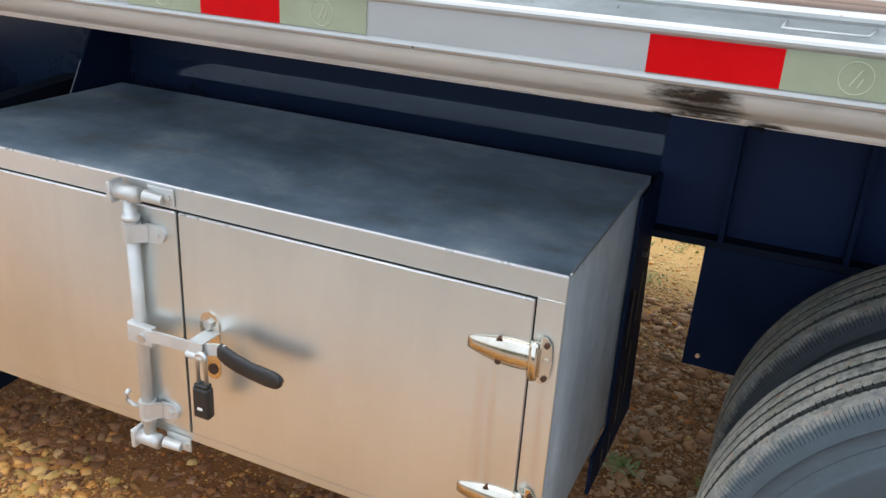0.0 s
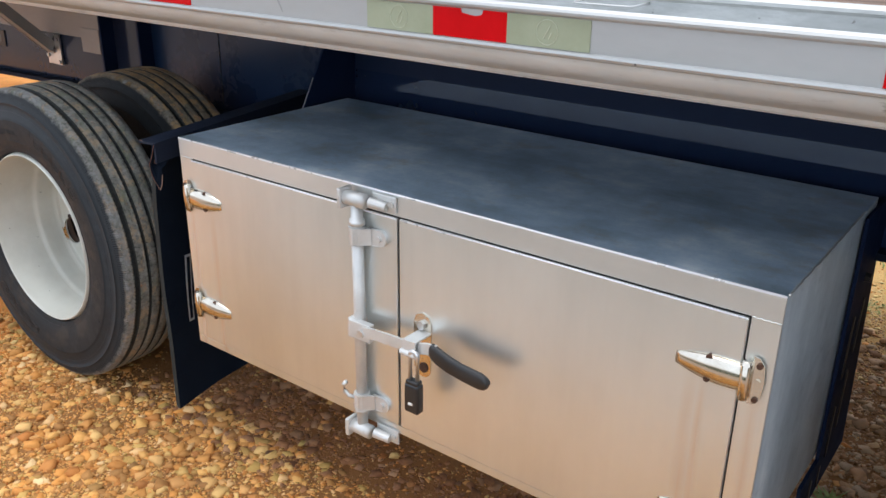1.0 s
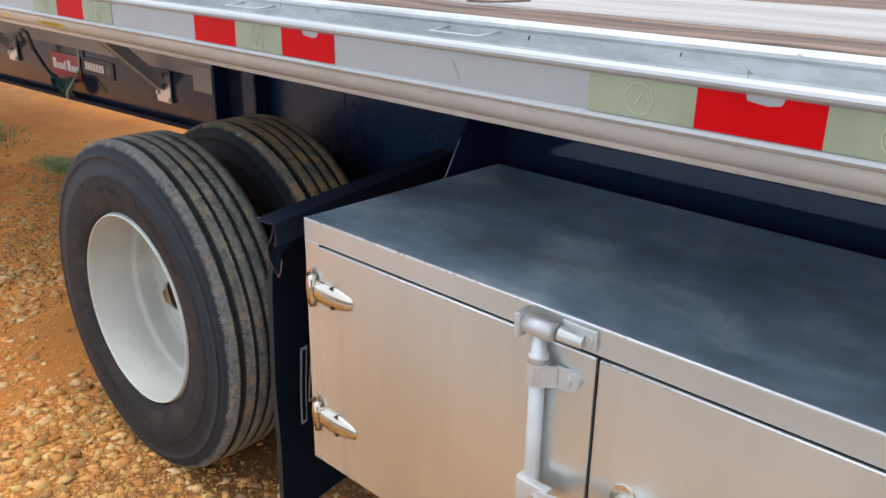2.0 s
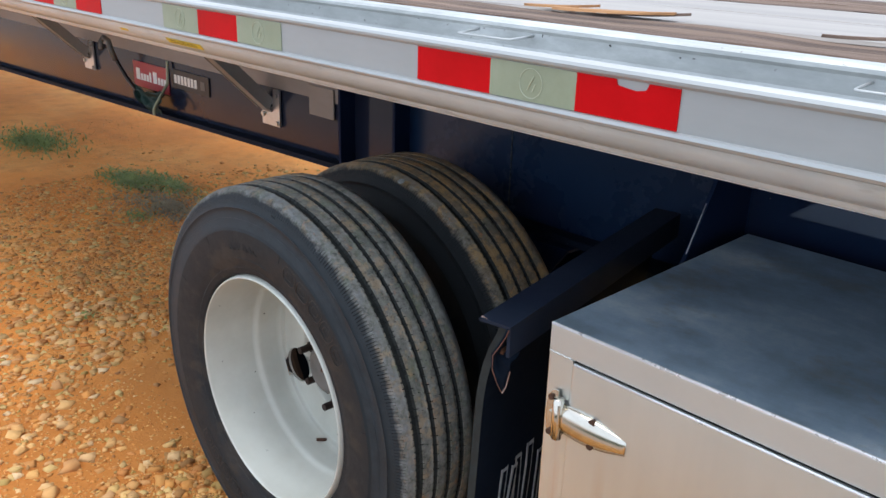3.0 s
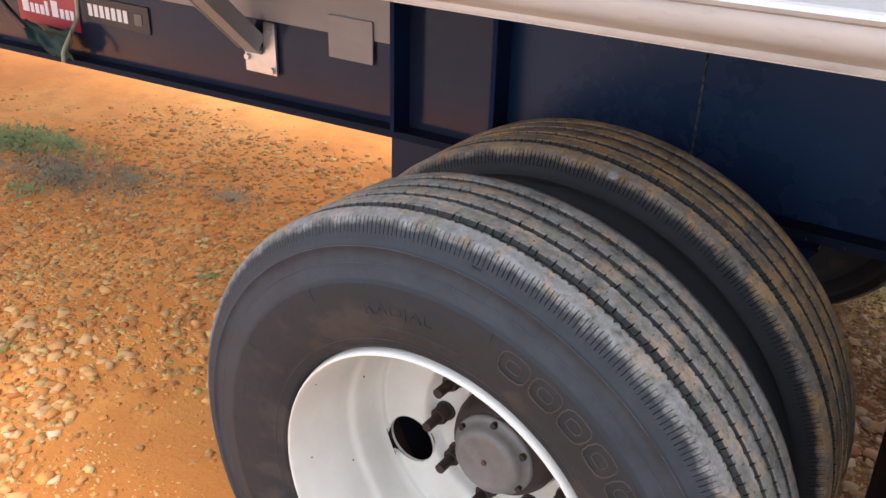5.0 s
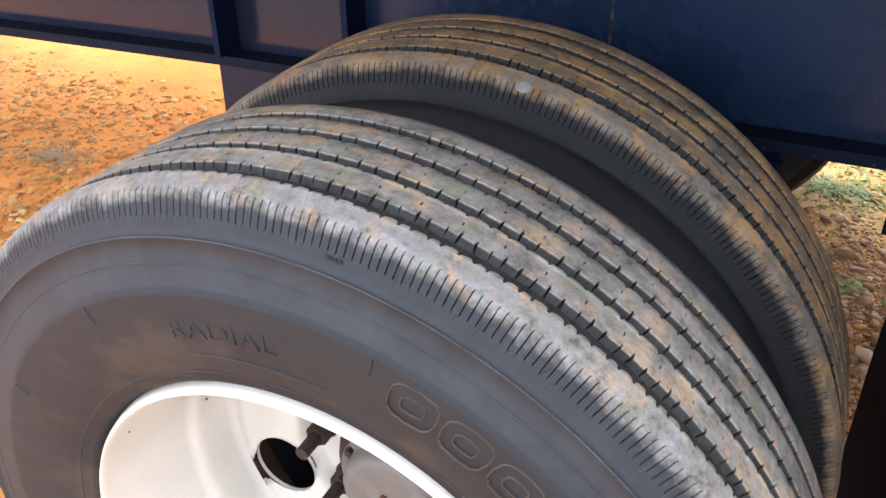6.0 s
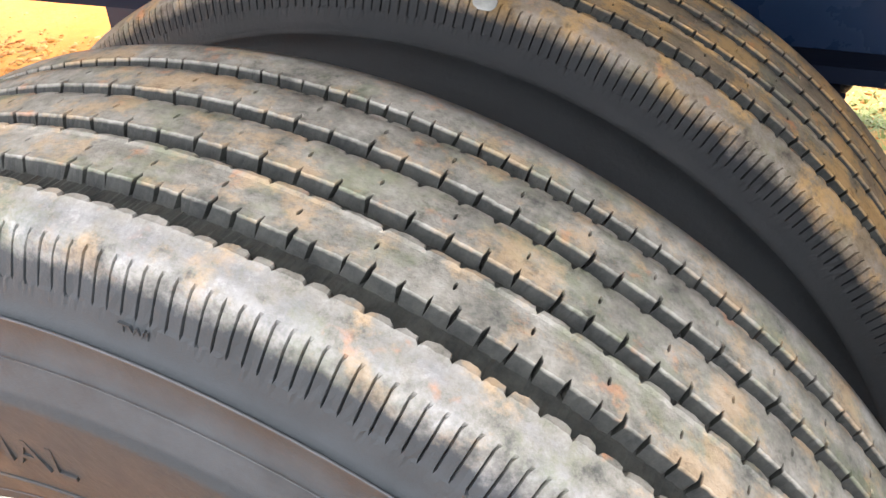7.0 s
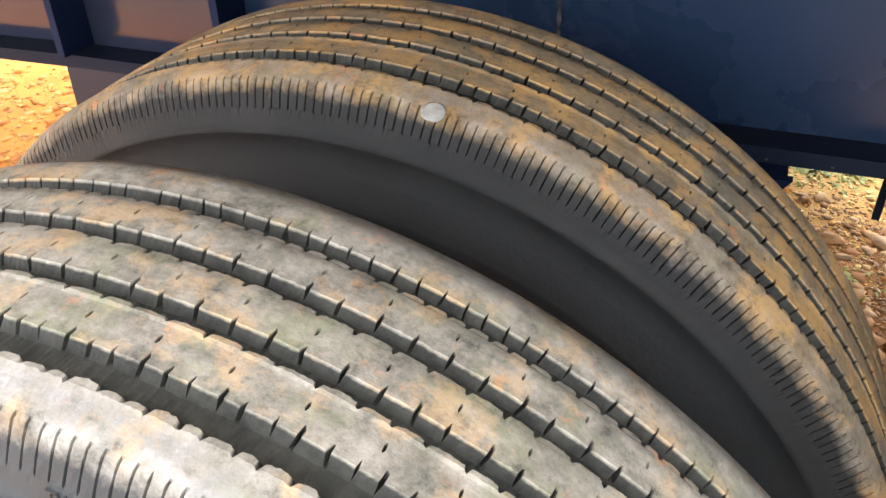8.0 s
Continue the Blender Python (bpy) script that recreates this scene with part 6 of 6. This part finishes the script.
def rim_mesh():
    """A deep white steel wheel, with five hand holes cut in the disc."""
    bm = bmesh.new()
    barrel = [(0.050, 0.296), (0.034, 0.2915), (0.0285, 0.2902), (0.0250, 0.2888), (0.0230, 0.2874), (0.0222, 0.2860), (0.0227, 0.2848), (0.0243, 0.2838), (0.0268, 0.2831), (0.0300, 0.2828), (0.036, 0.2823), (0.050, 0.2815), (0.080, 0.2800), (0.110, 0.2780), (0.140, 0.2762),
              (0.158, 0.2754), (0.163, 0.2746), (0.168, 0.2722), (0.173, 0.2694), (0.178, 0.2680), (0.184, 0.2675), (0.210, 0.2667), (0.228, 0.2658), (0.236, 0.2645), (0.243, 0.2605)]
    revolve(barrel, 180, bm)
    holes, hole_r, hole_at, first = 5, 0.0485, 0.2150, radians(203.3)
    n_in, n_mid = 180, 180

    def dish(u):
        u = min(1.0, max(0.0, u))
        return u * u * (3 - 2 * u)

    # the disc, meshed fine in rings and cut round the holes
    rings = [(0.243, 0.2605), (0.2490, 0.2585)] + [(0.2530 + 0.0085 * ((0.2575 - r) / 0.14) + 0.022 * dish((0.1735 - r) / 0.018), r) for r in np.linspace(0.2572, 0.1045, 54)] + [(0.286, 0.1025), (0.298, 0.1020)]
    verts = {}
    n = 360

    def at(i, q):
        if (i, q % n) not in verts:
            y, r = rings[i]
            a = 2 * math.pi * (q % n) / n
            px, pz = r * math.cos(a), r * math.sin(a)
            for h in range(holes):
                ha = first + h * 2 * math.pi / holes
                dx, dz = px - hole_at * math.cos(ha), pz - hole_at * math.sin(ha)
                d = math.hypot(dx, dz)
                if 1e-6 < d < hole_r + 0.0035 and d > hole_r - 0.0035:
                    px, pz = hole_at * math.cos(ha) + dx / d * hole_r, hole_at * math.sin(ha) + dz / d * hole_r
            verts[(i, q % n)] = bm.verts.new((px, y, pz))
        return verts[(i, q % n)]

    for i in range(len(rings) - 1):
        for q in range(n):
            r, a = (rings[i][1] + rings[i + 1][1]) / 2, 2 * math.pi * (q + 0.5) / n
            cut = False
            for h in range(holes):
                ha = first + h * 2 * math.pi / holes
                if math.hypot(r * math.cos(a) - hole_at * math.cos(ha), r * math.sin(a) - hole_at * math.sin(ha)) < hole_r - 0.0012:
                    cut = True
            if not cut:
                bm.faces.new((at(i, q), at(i, q + 1), at(i + 1, q + 1), at(i + 1, q)))
    for h in range(holes):
        ha = first + h * 2 * math.pi / holes
        lo, hi = [], []
        for q in range(40):
            a = 2 * math.pi * q / 40
            px, pz = hole_at * math.cos(ha) + (hole_r + 0.0003) * math.cos(a), hole_at * math.sin(ha) + (hole_r + 0.0003) * math.sin(a)
            lo.append(bm.verts.new((px, 0.2552, pz)))
            hi.append(bm.verts.new((px, 0.2610, pz)))
        for q in range(40):
            bm.faces.new((lo[q], lo[(q + 1) % 40], hi[(q + 1) % 40], hi[q]))
    bmesh.ops.recalc_face_normals(bm, faces=bm.faces)
    mesh = bpy.data.meshes.new("rim")
    bm.to_mesh(mesh)
    bm.free()
    return mesh


def dual_wheel():
    wheel = thing("dual_wheel", (-0.02, 0.041, 0.493), "pair of worn black truck tyres on a deep white steel rim", "wheel", "trailer wheels")
    mesh = tyre_mesh()
    outer = put_mesh("outer_tyre", mesh, M_TYRE, wheel, "worn black tyre with grey dusty tread")
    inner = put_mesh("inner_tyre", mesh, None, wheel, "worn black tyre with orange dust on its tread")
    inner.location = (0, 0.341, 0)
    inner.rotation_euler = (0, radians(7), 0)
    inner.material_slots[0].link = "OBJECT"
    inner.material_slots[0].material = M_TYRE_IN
    raised("raised_word", "RADIAL", 0.028, 0.367, -7.6, 0.0115, outer, "raised moulded lettering")
    raised("wear_mark", "TWI", 0.0065, 0.4700, 8.6, 0.0212, outer, "small raised wear mark")
    for d in (21.7, 29.5, 37.3, 45, 53, 196, 204, 212, 220, 228):
        outline_shape(0.046, 0.040, 0.377, d, 0.0105, outer)
    for d in (15.2, -31.0, 52, 78, 120, 170, 250, 300):
        a = radians(d)
        ln = tube_local([((0.403 - 0.03 * q) * math.sin(a), 0.0098 + 0.001 * q, (0.403 - 0.03 * q) * math.cos(a)) for q in (0, 0.33, 0.66)], 0.0011)
        part("mould_line", ln, M_TYRE, None).parent = outer
    arc = tube_local([(0.338 * math.sin(radians(a)), 0.0148, 0.338 * math.cos(radians(a))) for a in np.linspace(-15, 9, 24)], 0.0012)
    part("mould_line", arc, M_TYRE, None).parent = outer
    valve = tube([(-0.058, 0.262, -0.268), (-0.062, 0.240, -0.255), (-0.070, 0.218, -0.249)], 0.0045, 8)
    part("valve_stem", valve, M_RUST, None, "brown valve stem", True).parent = wheel
    for rr, yy, th in ((0.4580, 0.0148, 0.0007), (0.4335, 0.0133, 0.0003), (0.3135, 0.0215, 0.0004)):
        ridge = tube_local([(rr * math.sin(q * math.pi / 90), yy, rr * math.cos(q * math.pi / 90)) for q in range(181)], th)
        part("mould_ridge", ridge, M_RIDGE, None, "thin raised ring", True).parent = outer
    put_mesh("rim", rim_mesh(), M_RIM, wheel, "deep white painted steel rim", True)
    for a, y, w, h in ((250, 0.15, 0.0016, 0.0022), (262, 0.065, 0.0014, 0.0014), (228, 0.11, 0.0018, 0.0012), (285, 0.19, 0.0012, 0.0030), (205, 0.09, 0.0014, 0.0016), (300, 0.05, 0.0012, 0.0012)):
        q = radians(a)
        chip = bmesh.new()
        bmesh.ops.create_icosphere(chip, subdivisions=1, radius=1.0)
        for v in chip.verts:
            v.co = Vector(((0.2790 - 0.017 * max(0.0, (y - 0.04) / 0.2)) * math.sin(q) + v.co.x * w, y + v.co.y * h, (0.2790 - 0.017 * max(0.0, (y - 0.04) / 0.2)) * math.cos(q) + v.co.z * w))
        part("paint_chip", chip, M_NUT, None, "small dark paint chip").parent = wheel
    # Near-black colour paints in the shade seen through the hand holes.
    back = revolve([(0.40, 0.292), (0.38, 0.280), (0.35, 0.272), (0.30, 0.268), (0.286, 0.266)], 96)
    part("inner_rim", back, M_VOID, None, "inner rim coloured near-black as shade", True).parent = wheel
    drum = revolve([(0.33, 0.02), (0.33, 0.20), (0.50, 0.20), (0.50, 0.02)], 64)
    part("brake_drum", drum, M_VOID, None, "brake drum coloured near-black as shade", True).parent = wheel
    hub = part("hub", revolve([(0.300, 0.101), (0.276, 0.100), (0.258, 0.099), (0.246, 0.095), (0.232, 0.088), (0.226, 0.076)], 64), M_NUT, None, "rusty dark hub barrel", True)
    hub.parent = wheel
    outline = [(0.228, 0.055), (0.228, 0.074), (0.224, 0.0765), (0.218, 0.0760), (0.2155, 0.072), (0.2140, 0.0665), (0.204, 0.0640), (0.196, 0.0610), (0.1925, 0.0565), (0.1905, 0.051), (0.1905, 0.047),
               (0.1920, 0.044), (0.1920, 0.020), (0.1915, 0.001)]
    cap = part("hub_cap", revolve(outline, 64), M_HUB, None, "grey cast hub cap", True)
    cap.parent = wheel
    part("plug", rod((0, 0.1925, 0.002), (0, 0.1890, 0.002), 0.0050, 8), M_RUST, None).parent = cap
    for q in range(6):
        a = radians(27 + q * 60)
        p = (0.0690 * math.cos(a), 0, 0.0690 * math.sin(a))
        part("cap_bolt", rod((p[0], 0.216, p[2]), (p[0], 0.207, p[2]), 0.0060, 6), M_NUT, None, "rusty cap bolt").parent = cap
    for q in range(10):
        a = radians(3 + q * 36)
        p = Vector((0.1390 * math.cos(a), 0, 0.1390 * math.sin(a)))
        nut = rod((p.x, 0.283, p.z), (p.x, 0.254, p.z), 0.0165, 6)
        rod((p.x, 0.2845, p.z), (p.x, 0.2780, p.z), 0.0200, 16, bm=nut)
        nt = part("wheel_nut", nut, M_NUT, None, "rusty dark wheel nut")
        nt.parent = wheel
        part("stud", rod((p.x, 0.255, p.z), (p.x, 0.219, p.z), 0.0098, 10), M_NUT, None, "rusty stud end").parent = nt
    return wheel


first_wheel = dual_wheel()
copy_thing(first_wheel, pose(-0.02, 2.559, 0.493, 0, 0, 180))
copy_thing(first_wheel, pose(3.11, 2.559, 0.493, 0, 25, 180))
second_wheel = copy_thing(first_wheel, pose(3.11, 0.041, 0.493, 0, 40, 0))
for child in second_wheel.children:
    if child.name.startswith("outer_tyre"):
        child.material_slots[0].link = "OBJECT"
        child.material_slots[0].material = M_TYRE_PALE
    elif child.name.startswith("inner_tyre"):
        child.material_slots[0].material = M_TYRE_GREY
spot = bmesh.new()
bmesh.ops.create_icosphere(spot, subdivisions=3, radius=1.0)
for v in spot.verts:
    w = 1 + 0.25 * noise.noise(v.co * 1.5)
    v.co = Vector((v.co.x * 0.009 * w, v.co.y * 0.008 * w, v.co.z * 0.0010))
bmesh.ops.rotate(spot, verts=spot.verts, matrix=Euler((radians(25), radians(11), 0)).to_matrix())
bmesh.ops.translate(spot, verts=spot.verts, vec=(0.077, 0.406, 0.982))
tagged(part("dried_splash", spot, M_SPLASH, None, "", True), "pale dried splash stuck on the tyre shoulder", "dried splash")
